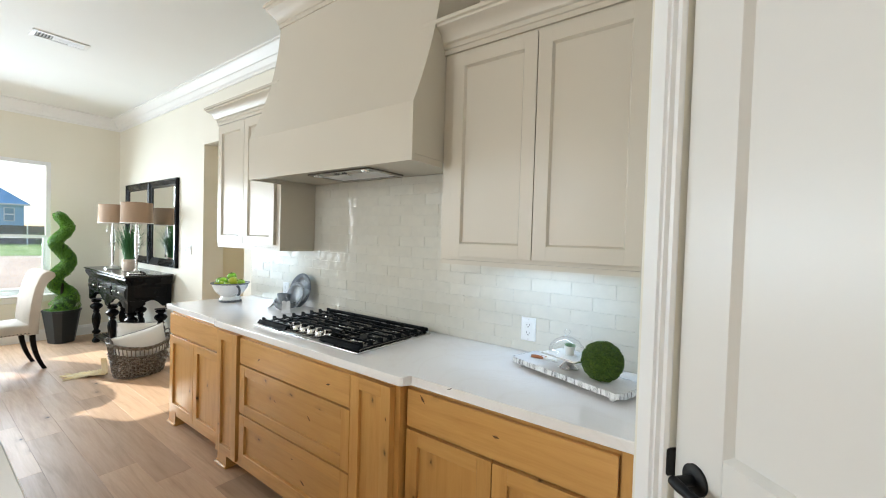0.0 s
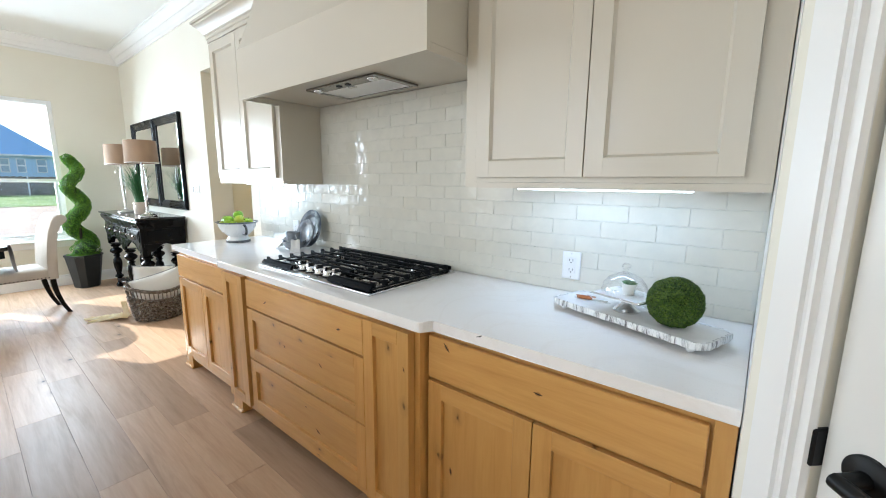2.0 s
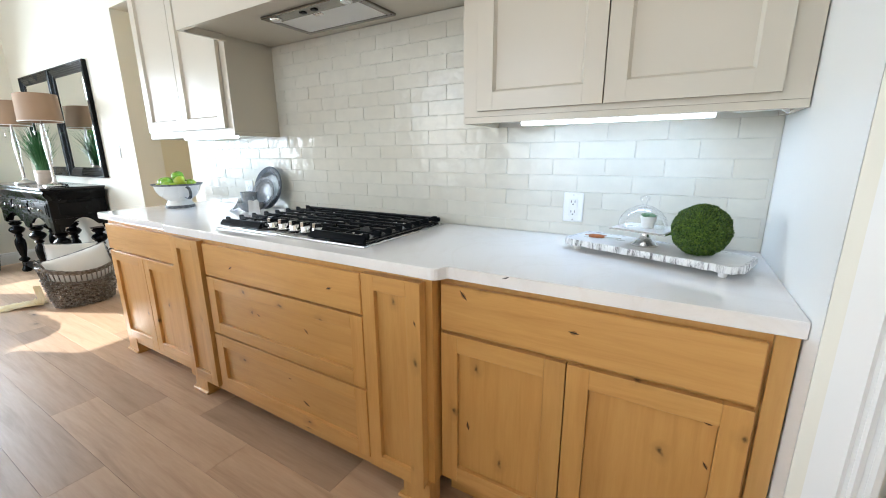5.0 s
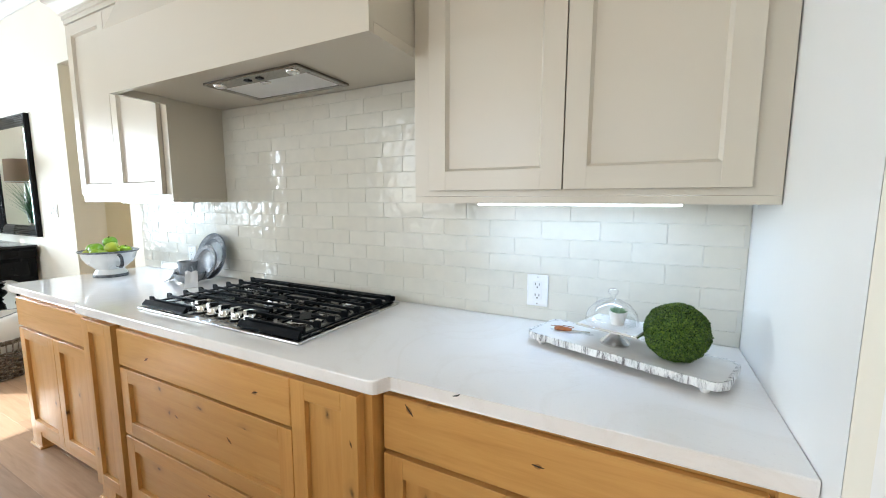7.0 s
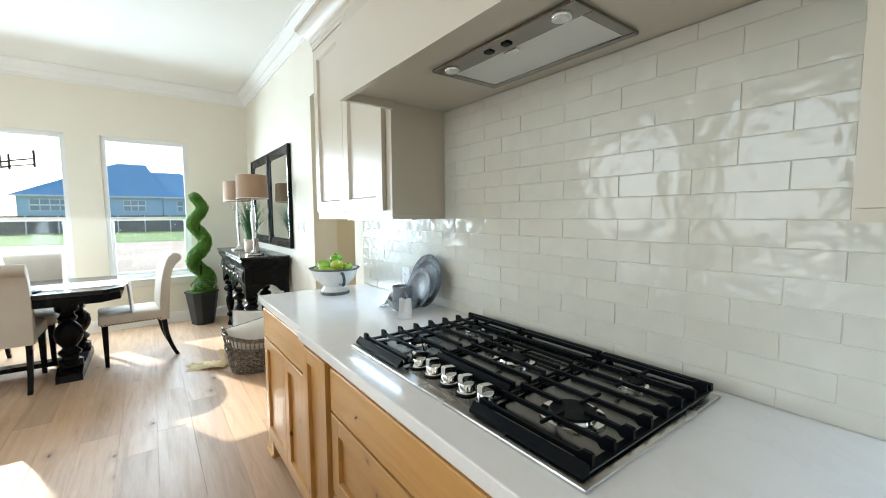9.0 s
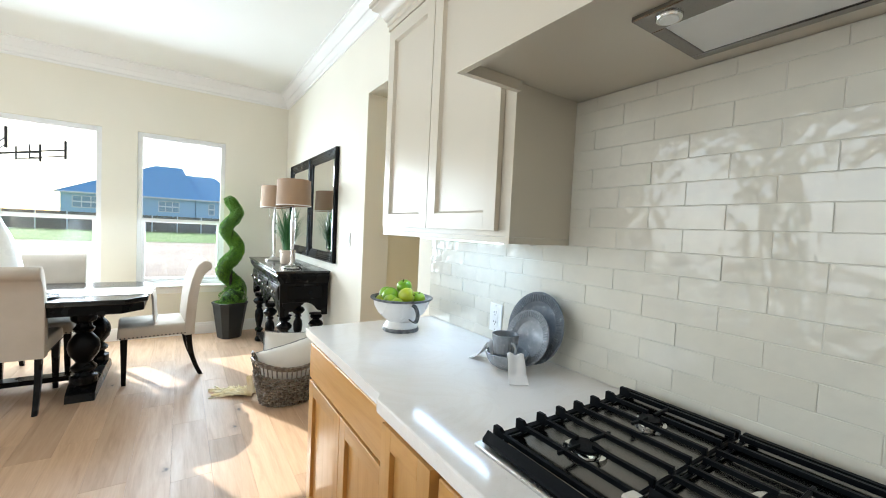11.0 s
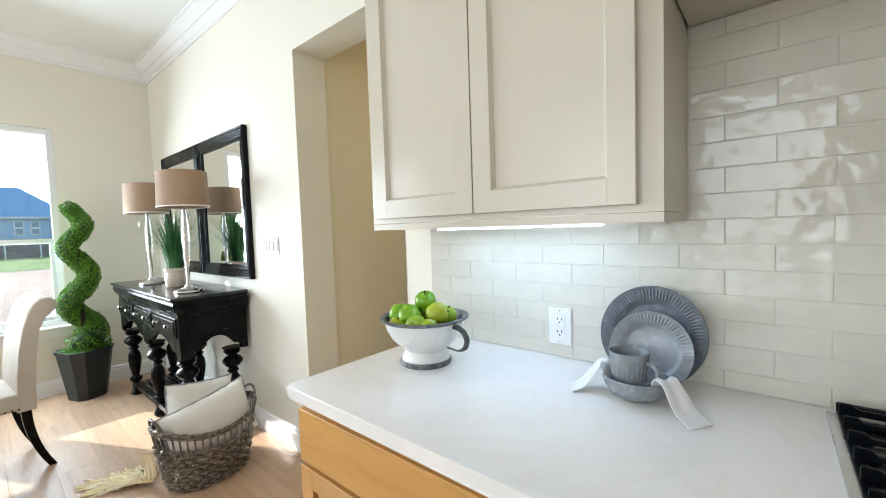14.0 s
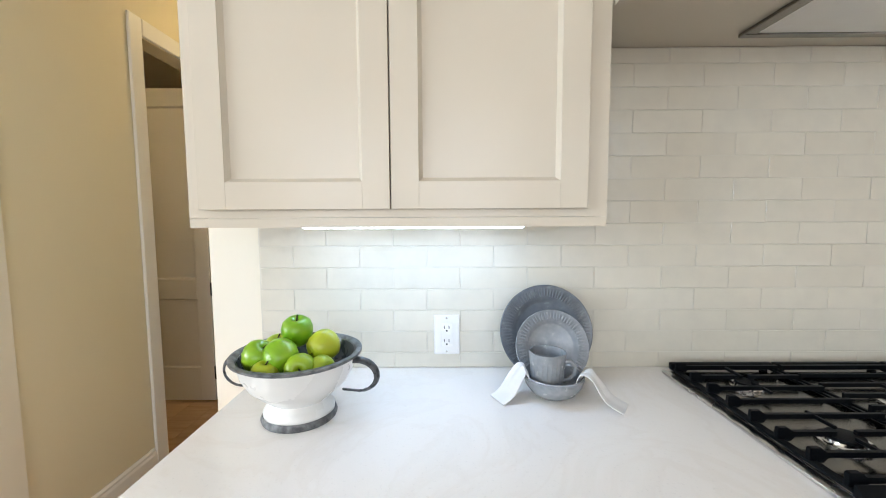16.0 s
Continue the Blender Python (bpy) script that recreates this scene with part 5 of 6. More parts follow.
LEG = [(0, 0), (0.030, 0), (0.042, 0.012), (0.044, 0.030), (0.034, 0.048), (0.026, 0.060), (0.026, 0.118), (0.040, 0.126), (0.046, 0.140), (0.040, 0.154), (0.028, 0.160), (0.024, 0.172), (0.030, 0.200), (0.042, 0.260), (0.047, 0.315), (0.042, 0.360), (0.028, 0.385),
       (0.024, 0.396), (0.034, 0.402), (0.038, 0.412), (0.030, 0.420), (0.026, 0.428), (0.044, 0.442), (0.064, 0.466), (0.066, 0.482), (0.052, 0.502), (0.032, 0.514), (0.028, 0.524), (0.044, 0.530), (0.056, 0.548), (0.040, 0.560), (0.058, 0.566), (0.064, 0.574), (0, 0.574)]
for x in (-6.63, -5.965, -5.30):
    for y in (1.575, 1.855):
        part("leg", lathe(LEG, 24, x, y, 0), "ebony", con, smooth=35)
for y in (1.575, 1.855):
    part("shelf_rail", box(-6.66, -5.27, y - 0.022, y + 0.022, 0.075, 0.112, 0.003), "ebony", con)
for k in range(7):
    y = 1.612 + 0.206 * k / 6
    part("slat", box(-6.63, -5.30, y - 0.010, y + 0.010, 0.090, 0.108, 0.002), "ebony", con)


# mirrors over the console
def wall_mirror(x0, x1, z0, z1):
    m = thing("wall_mirror", "rectangular mirror in a ribbed black frame", "mirror", (x0 + x1) / 2, WY, z0, group="pair of mirrors")
    steps = [(0.0, 0.0), (0.0, 0.030), (0.006, 0.036), (0.014, 0.034), (0.018, 0.028), (0.026, 0.030), (0.034, 0.025), (0.042, 0.027), (0.050, 0.022), (0.058, 0.024), (0.066, 0.019), (0.078, 0.019), (0.084, 0.012), (0.092, 0.012), (0.092, 0.0)]
    sides = (((x0, z0), (x1, z0), (1, 1), (-1, 1)), ((x1, z0), (x1, z1), (-1, 1), (-1, -1)), ((x1, z1), (x0, z1), (-1, -1), (1, -1)), ((x0, z1), (x0, z0), (1, -1), (1, 1)))
    for (ax, az), (bx, bz), (da, ea), (db, eb) in sides:
        bm = bmesh.new()
        lo = [bm.verts.new((ax + da * d, WY - 0.002 - h, az + ea * d)) for d, h in steps]
        hi = [bm.verts.new((bx + db * d, WY - 0.002 - h, bz + eb * d)) for d, h in steps]
        for i in range(len(steps) - 1):
            bm.faces.new((lo[i], lo[i + 1], hi[i + 1], hi[i]))
        part("frame_side", bm, "ebony", m)
    part("glass", box(x0 + 0.091, x1 - 0.091, WY - 0.010, WY - 0.003, z0 + 0.091, z1 - 0.091), "mirror", m, "clear mirror glass")
    d, w = 0.011, 0.022
    bm = bmesh.new()
    a = [bm.verts.new(p) for p in ((x0 + 0.092, WY - 0.0103, z0 + 0.092), (x1 - 0.092, WY - 0.0103, z0 + 0.092), (x1 - 0.092, WY - 0.0103, z1 - 0.092), (x0 + 0.092, WY - 0.0103, z1 - 0.092))]
    b = [bm.verts.new(p) for p in ((x0 + 0.092 + w, WY - 0.0125, z0 + 0.092 + w), (x1 - 0.092 - w, WY - 0.0125, z0 + 0.092 + w), (x1 - 0.092 - w, WY - 0.0125, z1 - 0.092 - w), (x0 + 0.092 + w, WY - 0.0125, z1 - 0.092 - w))]
    for i in range(4):
        bm.faces.new((a[i], a[(i + 1) % 4], b[(i + 1) % 4], b[i]))
    bm.faces.new(b)
    part("bevelled_face", bm, "mirror", m)


wall_mirror(-5.965, -5.105, 1.052, 2.095)
wall_mirror(-6.835, -5.975, 1.052, 2.095)


# table lamps
def table_lamp(x, y):
    l = thing("table_lamp", "brushed nickel table lamp with an oval taupe shade", "lamp", x, y, CTOP, group="lamps on the console")
    part("base", lathe([(0, 0), (0.088, 0), (0.090, 0.006), (0.086, 0.014), (0.060, 0.022), (0.030, 0.034), (0.016, 0.050), (0, 0.052)], 36), "nickel", l, world=False, smooth=40)
    part("stem", lathe([(0.013, 0.045), (0.012, 0.12), (0.017, 0.25), (0.024, 0.36), (0.023, 0.42), (0.014, 0.52), (0.010, 0.56), (0.009, 0.62), (0, 0.62)], 24), "nickel", l, world=False, smooth=40)
    part("shade", lathe([(0.196, 0.575), (0.205, 0.575), (0.197, 0.805), (0.188, 0.805), (0.196, 0.575)], 56, sx=1.0, sy=0.72), "shade", l, "oval taupe fabric shade", world=False, smooth=50)
    part("shade_trim", lathe([(0.2055, 0.572), (0.207, 0.572), (0.207, 0.580), (0.2055, 0.580), (0.2055, 0.572)], 56, sy=0.72), "pillow", l, world=False)
    part("spider", tube([(-0.19, 0, 0.66), (0, 0, 0.625), (0.19, 0, 0.66)], 0.003, 6), "nickel", l, world=False)
    part("pull_chain", tube([(-0.04, -0.05, 0.58), (-0.04, -0.05, 0.50)], 0.0012, 6), "nickel", l, world=False)
    part("pull", lathe([(0, 0), (0.005, 0.004), (0.006, 0.03), (0.002, 0.04), (0, 0.04)], 10, -0.04, -0.05, 0.46), "nickel", l, world=False, smooth=50)


table_lamp(-5.432, 1.655)
table_lamp(-6.290, 1.655)

# grass in a cream pot
gp = thing("potted_grass", "tall artificial grass in a cream ceramic pot", "plant", -5.895, 1.715, CTOP)
part("pot", lathe([(0, 0), (0.062, 0), (0.070, 0.010), (0.075, 0.080), (0.066, 0.105), (0.066, 0.112), (0.076, 0.116), (0.076, 0.140), (0.066, 0.140), (0.062, 0.110), (0, 0.108)], 36), "cream_pot", gp, world=False, smooth=45)
bm = bmesh.new()
rb = random.Random(11)
for k in range(300):
    a, r0 = rb.uniform(0, 6.28), rb.uniform(0, 0.05)
    h, out_ = rb.uniform(0.24, 0.52), 0.02 + 0.23 * rb.random() ** 1.3
    d = Vector((math.cos(a), math.sin(a), 0))
    s = Vector((-d.y, d.x, 0)) * rb.uniform(0.003, 0.0055)
    prev = None
    for j in range(6):
        t = j / 5
        c = d * (r0 + out_ * t * t) + Vector((0, 0, 0.108 + h * t - 0.10 * out_ * t ** 3))
        w = s * (1 - t) ** 0.6
        row = [bm.verts.new(c - w), bm.verts.new(c + w)] if j < 5 else [bm.verts.new(c)]
        if prev:
            bm.faces.new(prev + row[::-1])
        prev = row
g = part("blades", bm, "blade", gp, "slender green blades", world=False)
g["kind"] = "stuff"

# spiral topiary
top = thing("spiral_topiary", "green spiral topiary in a tapered charcoal planter", "plant", -6.95, 1.30, 0, 22)
bm = bmesh.new()
rows = []
for w, z in ((0.110, 0.0), (0.112, 0.01), (0.160, 0.400), (0.168, 0.402), (0.170, 0.425), (0.155, 0.425), (0.150, 0.38)):
    c = w * 0.42
    rows.append([bm.verts.new((x, y, z)) for x, y in ((w, -w + c), (w, w - c), (w - c, w), (-w + c, w), (-w, w - c), (-w, -w + c), (-w + c, -w), (w - c, -w))])
for a, b in zip(rows, rows[1:]):
    for i in range(8):
        bm.faces.new((a[i], a[(i + 1) % 8], b[(i + 1) % 8], b[i]))
bm.faces.new(rows[0])
bm.faces.new(rows[-1])
part("planter", bm, "planter", top, "charcoal tapered planter", world=False)
spine, radii = [], []
for k in range(61):
    t = k / 60
    z = 0.46 + 1.20 * t
    a = 2 * math.pi * ((z - 1.07) / 0.50 + 0.47 * max(0.0, z - 1.2)) + radians(90 - 22)
    amp = (0.085 - 0.035 * t) * (1.0 if t > 0.06 else t / 0.06)
    spine.append(Vector((amp * math.cos(a), amp * math.sin(a), z)))
    radii.append((0.090 - 0.032 * t) * (1.35 if t < 0.06 else 1.0) * (1.0 if t < 0.95 else max(0.05, math.sqrt(max(0.0, 1 - ((t - 0.95) / 0.05) ** 2)))))
part("trunk", tube([(0, 0, 0.37), (0.004, 0, 0.8), (0, 0.004, 1.2), (0, 0, 1.6)], [0.018, 0.015, 0.012, 0.007], 8), "soil", top, world=False)
core = tube(spine, [r * 0.80 for r in radii], 12)
part("inner_growth", core, "topiary_core", top, world=False, smooth=60)
rb = random.Random(21)
bm = bmesh.new()
for k in range(36000):
    if k < 5500:
        a, r = rb.uniform(0, 6.28), 0.165 * math.sqrt(rb.random())
        c, n = Vector((r * math.cos(a), r * math.sin(a), 0.405 + 0.055 * (1 - r / 0.18) + rb.uniform(-0.01, 0.01))), Vector((0.4 * math.cos(a), 0.4 * math.sin(a), 1))
    else:
        i = min(int(60 * (rb.random() ** 1.15)), 59)
        t = rb.random()
        p = spine[i].lerp(spine[i + 1], t)
        ax = (spine[i + 1] - spine[i]).normalized()
        n = Matrix.Rotation(rb.uniform(0, 6.28), 3, ax) @ ax.orthogonal().normalized()
        n = (n + ax * rb.uniform(-0.2, 0.2)).normalized()
        c = p + n * radii[i] * (0.88 + 0.12 * rb.random() + 0.20 * noise.noise(p * 16 + n * 2.4))
    leaf_shell(bm, c, n, rb.uniform(0.008, 0.0155), rb, 1.1)
g = part("leaves", bm, "topiary", top, "dense bright green clipped leaves", world=False)
g["kind"] = "stuff"

# wicker basket with pillows and throw
BA = thing("wicker_basket", "boat-shaped silvery wicker basket with loop handles", "basket", -4.86, 1.525, 0, 96)


def rim_at(a, z):
    """Half axes of the basket at height z in units of its depth."""
    f = 0.80 + 0.28 * min(z / 0.34, 1.1) ** 0.8
    return Vector((0.245 * f * math.cos(a), 0.185 * f * math.sin(a), 0))


def lift(a):
    return 1.0 + 0.20 * abs(math.cos(a)) ** 2.2


NS = 44
for k in range(NS):
    a = 2 * math.pi * k / NS
    pts = []
    for j in range(9):
        z = 0.005 + 0.30 * lift(a) * j / 8
        pts.append(rim_at(a, z) + Vector((0, 0, z)))
    part("stake", tube(pts, 0.0048, 5), "wicker", BA, world=False)
for r in range(11):
    z0 = 0.014 + 0.0198 * r
    pts = []
    n = NS * 3
    for k in range(n):
        a = 2 * math.pi * k / n
        z = z0 * lift(a)
        p = rim_at(a, z) + Vector((0, 0, z))
        nrm = Vector((math.cos(a), math.sin(a), 0))
        pts.append(p + nrm * (0.0085 * math.cos(math.pi * (k / 3 + r))))
    part("weaver", tube(pts, 0.0100, 6, closed=True, flat=0.8), "wicker", BA, world=False)
for z0, rr in ((0.288, 0.0085), (0.304, 0.0105)):
    pts = []
    for k in range(96):
        a = 2 * math.pi * k / 96
        z = z0 * lift(a)
        pts.append(rim_at(a, z) + Vector((0, 0, z)) + Vector((0, 0, 0.002 * math.sin(k * 2.1))))
    part("rim", tube(pts, rr, 8, closed=True), "wicker", BA, world=False)
for s in (0, math.pi):
    pts = []
    for k in range(13):
        t = math.pi * k / 12
        a = s + 0.36 * math.cos(t)
        z = 0.304 * lift(a)
        pts.append(rim_at(a, z) + Vector((0, 0, z + 0.055 * math.sin(t))))
    part("loop_handle", tube(pts, 0.0075, 8), "wicker", BA, world=False)
bm = bmesh.new()
bm.faces.new([bm.verts.new(rim_at(2 * math.pi * k / 32, 0.01) * 0.98 + Vector((0, 0, 0.012))) for k in range(32)])
bmesh.ops.solidify(bm, geom=bm.faces[:], thickness=0.008)
part("bottom", bm, "wicker", BA, world=False)


def pillow(label, m, w, h, puff, seed):
    p = new("throw_pillow")
    p.empty_display_size = 0.1
    p.matrix_basis = m
    WORLD[p] = m.copy()
    tagged(p, label, "pillow", "pillows in the basket")
    n = 18
    rb_ = random.Random(seed)
    bm_ = bmesh.new()
    grid = {}
    for s in (1, -1):
        for i in range(n + 1):
            for j in range(n + 1):
                u, v = 2 * i / n - 1, 2 * j / n - 1
                if s < 0 and max(abs(u), abs(v)) == 1:
                    grid[s, i, j] = grid[1, i, j]
                    continue
                pin = 1 - 0.07 * (1 - abs(v) ** 2) * abs(u) ** 3 - 0.0
                pin2 = 1 - 0.07 * (1 - abs(u) ** 2) * abs(v) ** 3
                d = puff * ((1 - u * u) * (1 - v * v)) ** 0.42 * (1 + 0.10 * noise.noise(Vector((u * 2, v * 2, seed + s))))
                grid[s, i, j] = bm_.verts.new((u * w / 2 * pin, s * d / 2, v * h / 2 * pin2))
        for i in range(n):
            for j in range(n):
                bm_.faces.new((grid[s, i, j], grid[s, i + 1, j], grid[s, i + 1, j + 1], grid[s, i, j + 1]))
    edge_ = [grid[1, i, 0].co.copy() for i in range(n)] + [grid[1, n, j].co.copy() for j in range(n)] + [grid[1, n - i, n].co.copy() for i in range(n)] + [grid[1, 0, n - j].co.copy() for j in range(n)]
    part("cover", bm_, "pillow", p, world=False, smooth=70)
    part("piping", tube([e * (1 + rb_.uniform(-0.006, 0.012)) + Vector((0, rb_.uniform(-0.004, 0.004), 0)) for e in edge_], 0.0045, 6, closed=True), "piping", p, "grey frayed piping", world=False)


pillow("white cotton pillow with grey piping leaning in the basket", pose(-4.815, 1.532, 0.295, -12, -10, 97), 0.48, 0.33, 0.16, 2)
pillow("white cotton pillow with grey piping at the back of the basket", pose(-4.93, 1.515, 0.345, -8, 9, 100), 0.38, 0.35, 0.13, 5)

th = thing("throw_blanket", "pale yellow fringed throw spilling from the basket", "blanket", -4.98, 1.27, 0)
rb = random.Random(14)
rows = []
path = smooth_path([(0.050, -0.020, 0.205), (0.042, -0.012, 0.15), (0.022, -0.002, 0.075), (-0.004, -0.010, 0.028), (-0.035, -0.030, 0.020), (-0.085, -0.052, 0.016), (-0.115, -0.060, 0.014)], 7)
for i, p in enumerate(path):
    t = i / (len(path) - 1)
    w = 0.020 + 0.022 * t ** 2
    rows.append([(p.x + u * w * 0.75, p.y + u * w * 0.9, p.z + (0.012 * (1 + math.sin(u * 12 + t * 5)) if p.z < 0.05 else 0.005 * math.sin(u * 9))) for u in [k / 7 - 1 for k in range(15)]])
part("cloth", cloth(rows, 0.004), "throw", th, world=False, smooth=70)
bm = bmesh.new()
for k in range(150):
    u = 2 * (k % 50) / 49 - 1
    p = Vector(rows[-1 - 5 * (k // 50)][min(14, int((u + 1) * 7))])
    d = Vector((-0.05 - 0.17 * rb.random(), 0.11 * u - 0.05 + rb.uniform(-0.05, 0.05), 0))
    s = Vector((-d.y, d.x, 0)).normalized()
    bend = rb.uniform(-0.025, 0.025)
    ends = [p + Vector((0.01, 0, 0.003))]
    for q, zz in ((0.3, 0.022), (0.6, 0.013), (0.85, 0.008), (1.0, 0.006)):
        ends.append(Vector((p.x, p.y, 0)) + d * q + s * bend * math.sin(q * 5) + Vector((0, 0, zz + rb.uniform(0, 0.012) * (1 - q))))
    tube(smooth_path(ends, 3), [0.0042] * 12 + [0.0025], 5, bm)
g = part("fringe", bm, "throw", th, "cream fringe", world=False)
g["kind"] = "stuff"


# dining table
TCX = -5.90
dt = thing("dining_table", "black trestle dining table with clipped corners and turned pedestals", "table", TCX, -0.42, 0)
TX0, TX1, TY0, TY1 = -6.42, -5.38, -1.42, 0.585
c = 0.13
clip = [(TX0 + c, TY0), (TX1 - c, TY0), (TX1, TY0 + c), (TX1, TY1 - c), (TX1 - c, TY1), (TX0 + c, TY1), (TX0, TY1 - c), (TX0, TY0 + c)]
own = extrude(clip, "z", 0.725, 0.765)
bmesh.ops.bevel(own, geom=[e for e in own.edges if abs(e.verts[0].co.z - e.verts[1].co.z) < 1e-6], offset=0.006, segments=2, profile=0.5, affect="EDGES")
part("tabletop", own, "ebony_top", dt)
inner = [((x - TCX) * 0.95 + TCX, (y + 0.4175) * 0.975 - 0.4175) for x, y in clip]
part("apron", extrude(inner, "z", 0.655, 0.7245), "ebony", dt)
PED = [(0, 0.10), (0.085, 0.10), (0.085, 0.155), (0.060, 0.165), (0.052, 0.185), (0.075, 0.205), (0.080, 0.225), (0.060, 0.245), (0.048, 0.262), (0.062, 0.285), (0.088, 0.325), (0.098, 0.375), (0.090, 0.425), (0.062, 0.465), (0.046, 0.485), (0.058, 0.500), (0.066, 0.520), (0.050, 0.540), (0.046, 0.560), (0.074, 0.580), (0.080, 0.600), (0.080, 0.6545), (0, 0.6545)]
for y in (0.19, -1.03):
    for x in (-5.62, -6.18):
        part("baluster", lathe(PED, 28, x, y, 0), "ebony", dt, smooth=35)
    foot = [(-6.34, 0.0), (-6.32, 0.055), (-6.22, 0.0995), (-5.58, 0.0995), (-5.48, 0.055), (-5.46, 0.0)]
    part("foot", extrude(foot, "y", y - 0.085, y + 0.085), "ebony", dt)
part("stretcher", box(-5.96, -5.84, -0.944, 0.104, 0.055, 0.095, 0.004), "ebony", dt)

run = thing("table_runner", "white linen runner over the table with its end hanging down", "runner", TCX, 0.0, 0.766)
path = smooth_path([(0, -1.36, 0.768), (0, -0.6, 0.768), (0, 0.2, 0.768), (0, 0.56, 0.769), (0, 0.596, 0.758), (0, 0.606, 0.70), (0, 0.612, 0.58), (0, 0.618, 0.50)], 6)
rows = [[(TCX + 0.10 + u * (0.20 - (0.02 if p.y > 0.59 else 0)), p.y + (0.010 * math.sin(u * 7) + 0.008 if p.y > 0.59 else 0), p.z) for u in [k / 6 - 1 for k in range(13)]] for p in path]
part("cloth", cloth(rows, 0.0025), "napkin", run, smooth=70)
for (x, y, z, r, nm, mat, lab) in ((-5.62, -0.10, 0.7655, 0.15, "charger_plate", "stone_blue", "dark grey charger plate at a place setting"), (-5.62, -0.10, 0.7800, 0.115, "dinner_plate", "stone_grey", "grey dinner plate at a place setting")):
    p = thing(nm, lab, "plate", x, y, z, group="table settings")
    part("dish", lathe([(0, 0), (r * 0.6, 0), (r * 0.7, 0.006), (r, 0.014), (r * 0.98, 0.016), (r * 0.68, 0.009), (0, 0.005)], 40), mat, p, world=False, smooth=45)
p = thing("napkin", "folded white napkin lying on the plates", "napkin", -5.62, -0.10, 0.790, 20, group="table settings")
part("cloth", box(-0.04, 0.04, -0.09, 0.09, 0.0, 0.014, 0.005, seg=2), "napkin", p, world=False)
vs = thing("table_vase", "white matte conical vase in the middle of the table", "vase", -5.90, -0.365, 0.771)
part("body", lathe([(0, 0), (0.120, 0), (0.150, 0.03), (0.165, 0.10), (0.160, 0.20), (0.135, 0.33), (0.095, 0.44), (0.055, 0.53), (0.046, 0.56), (0.040, 0.56), (0.05, 0.52), (0.09, 0.42), (0, 0.40)], 40), "enamel", vs, world=False, smooth=50)


# upholstered dining chairs; the seat faces -y
def dining_chair(x, y, rz, label):
    c = thing("dining_chair", label, "chair", x, y, 0, rz, group="dining chairs")
    own_ = box(-0.235, 0.235, -0.262, 0.212, 0.385, 0.485, 0.024, seg=3)
    for v in own_.verts:
        if v.co.z > 0.46:
            v.co.z += 0.016 * (1 - (v.co.x / 0.235) ** 2) * (1 - (v.co.y / 0.26) ** 2)
    part("seat", own_, "linen", c, world=False, smooth=50)
    prof = [(0.188, 0.375), (0.196, 0.55), (0.212, 0.72), (0.238, 0.86), (0.262, 0.945), (0.288, 0.995), (0.322, 1.022), (0.360, 1.024), (0.388, 1.002), (0.394, 0.968), (0.378, 0.942), (0.352, 0.934), (0.330, 0.915), (0.306, 0.84), (0.286, 0.70), (0.272, 0.53), (0.266, 0.375)]
    own_ = extrude(prof, "x", -0.238, 0.238)
    bmesh.ops.bevel(own_, geom=[e for e in own_.edges if abs(e.verts[0].co.x - e.verts[1].co.x) < 1e-6], offset=0.010, segments=2, profile=0.5, affect="EDGES")
    part("backrest", own_, "linen", c, world=False, smooth=50)
    bm_ = bmesh.new()
    for k in range(17):
        u = -0.222 + 0.444 * k / 16
        lathe([(0.0062, 0), (0.0045, 0.003), (0, 0.0042)], 8, m=pose(u, -0.2622, 0.398, 90, 0, 0), bm=bm_)
        v_ = -0.245 + 0.44 * k / 16
        for s in (-1, 1):
            lathe([(0.0062, 0), (0.0045, 0.003), (0, 0.0042)], 8, m=pose(s * 0.2352, v_, 0.398, 0, s * 90, 0), bm=bm_)
    g_ = part("nailheads", bm_, "iron_lamp", c, "dark bronze nailheads", world=False)
    g_["kind"] = "stuff"
    for s in (-1, 1):
        fl = bmesh.new()
        rows_ = []
        for w, z in ((0.015, 0.0), (0.024, 0.384)):
            rows_.append([fl.verts.new((s * 0.198 + a * w, -0.222 + b * w, z)) for a, b in ((-1, -1), (1, -1), (1, 1), (-1, 1))])
        for i in range(4):
            fl.faces.new((rows_[0][i], rows_[0][(i + 1) % 4], rows_[1][(i + 1) % 4], rows_[1][i]))
        fl.faces.new(rows_[0])
        fl.faces.new(rows_[1])
        part("leg", fl, "ebony", c, world=False)
        bl = bmesh.new()
        rows_ = []
        for k in range(8):
            t = k / 7
            z = 0.384 * (1 - t)
            yy = 0.225 + 0.010 * t + 0.085 * t ** 2.2
            w = 0.022 - 0.005 * t
            rows_.append([bl.verts.new((s * 0.198 + a * w * 0.85, yy + b * w, z)) for a, b in ((-1, -1), (1, -1), (1, 1), (-1, 1))])
        for p_, q_ in zip(rows_, rows_[1:]):
            for i in range(4):
                bl.faces.new((p_[i], p_[(i + 1) % 4], q_[(i + 1) % 4], q_[i]))
        bl.faces.new(rows_[0])
        bl.faces.new(rows_[-1])
        part("leg", bl, "ebony", c, world=False)
    return c


first = dining_chair(-5.915, 0.625, 5, "cream upholstered chair with rolled back at the table's end")
for x, y, rz, lab in ((-5.655, -0.215, -90, "cream upholstered chair seen from behind at the table"), (-5.655, -0.90, -90, "cream upholstered chair drawn up to the table's side"), (-6.30, -0.18, 90, "cream upholstered chair on the window side of the table"), (-6.30, -0.88, 90, "cream upholstered chair on the window side of the table")):
    tagged(copy_thing(first, pose(x, y, 0, 0, 0, rz)), lab)

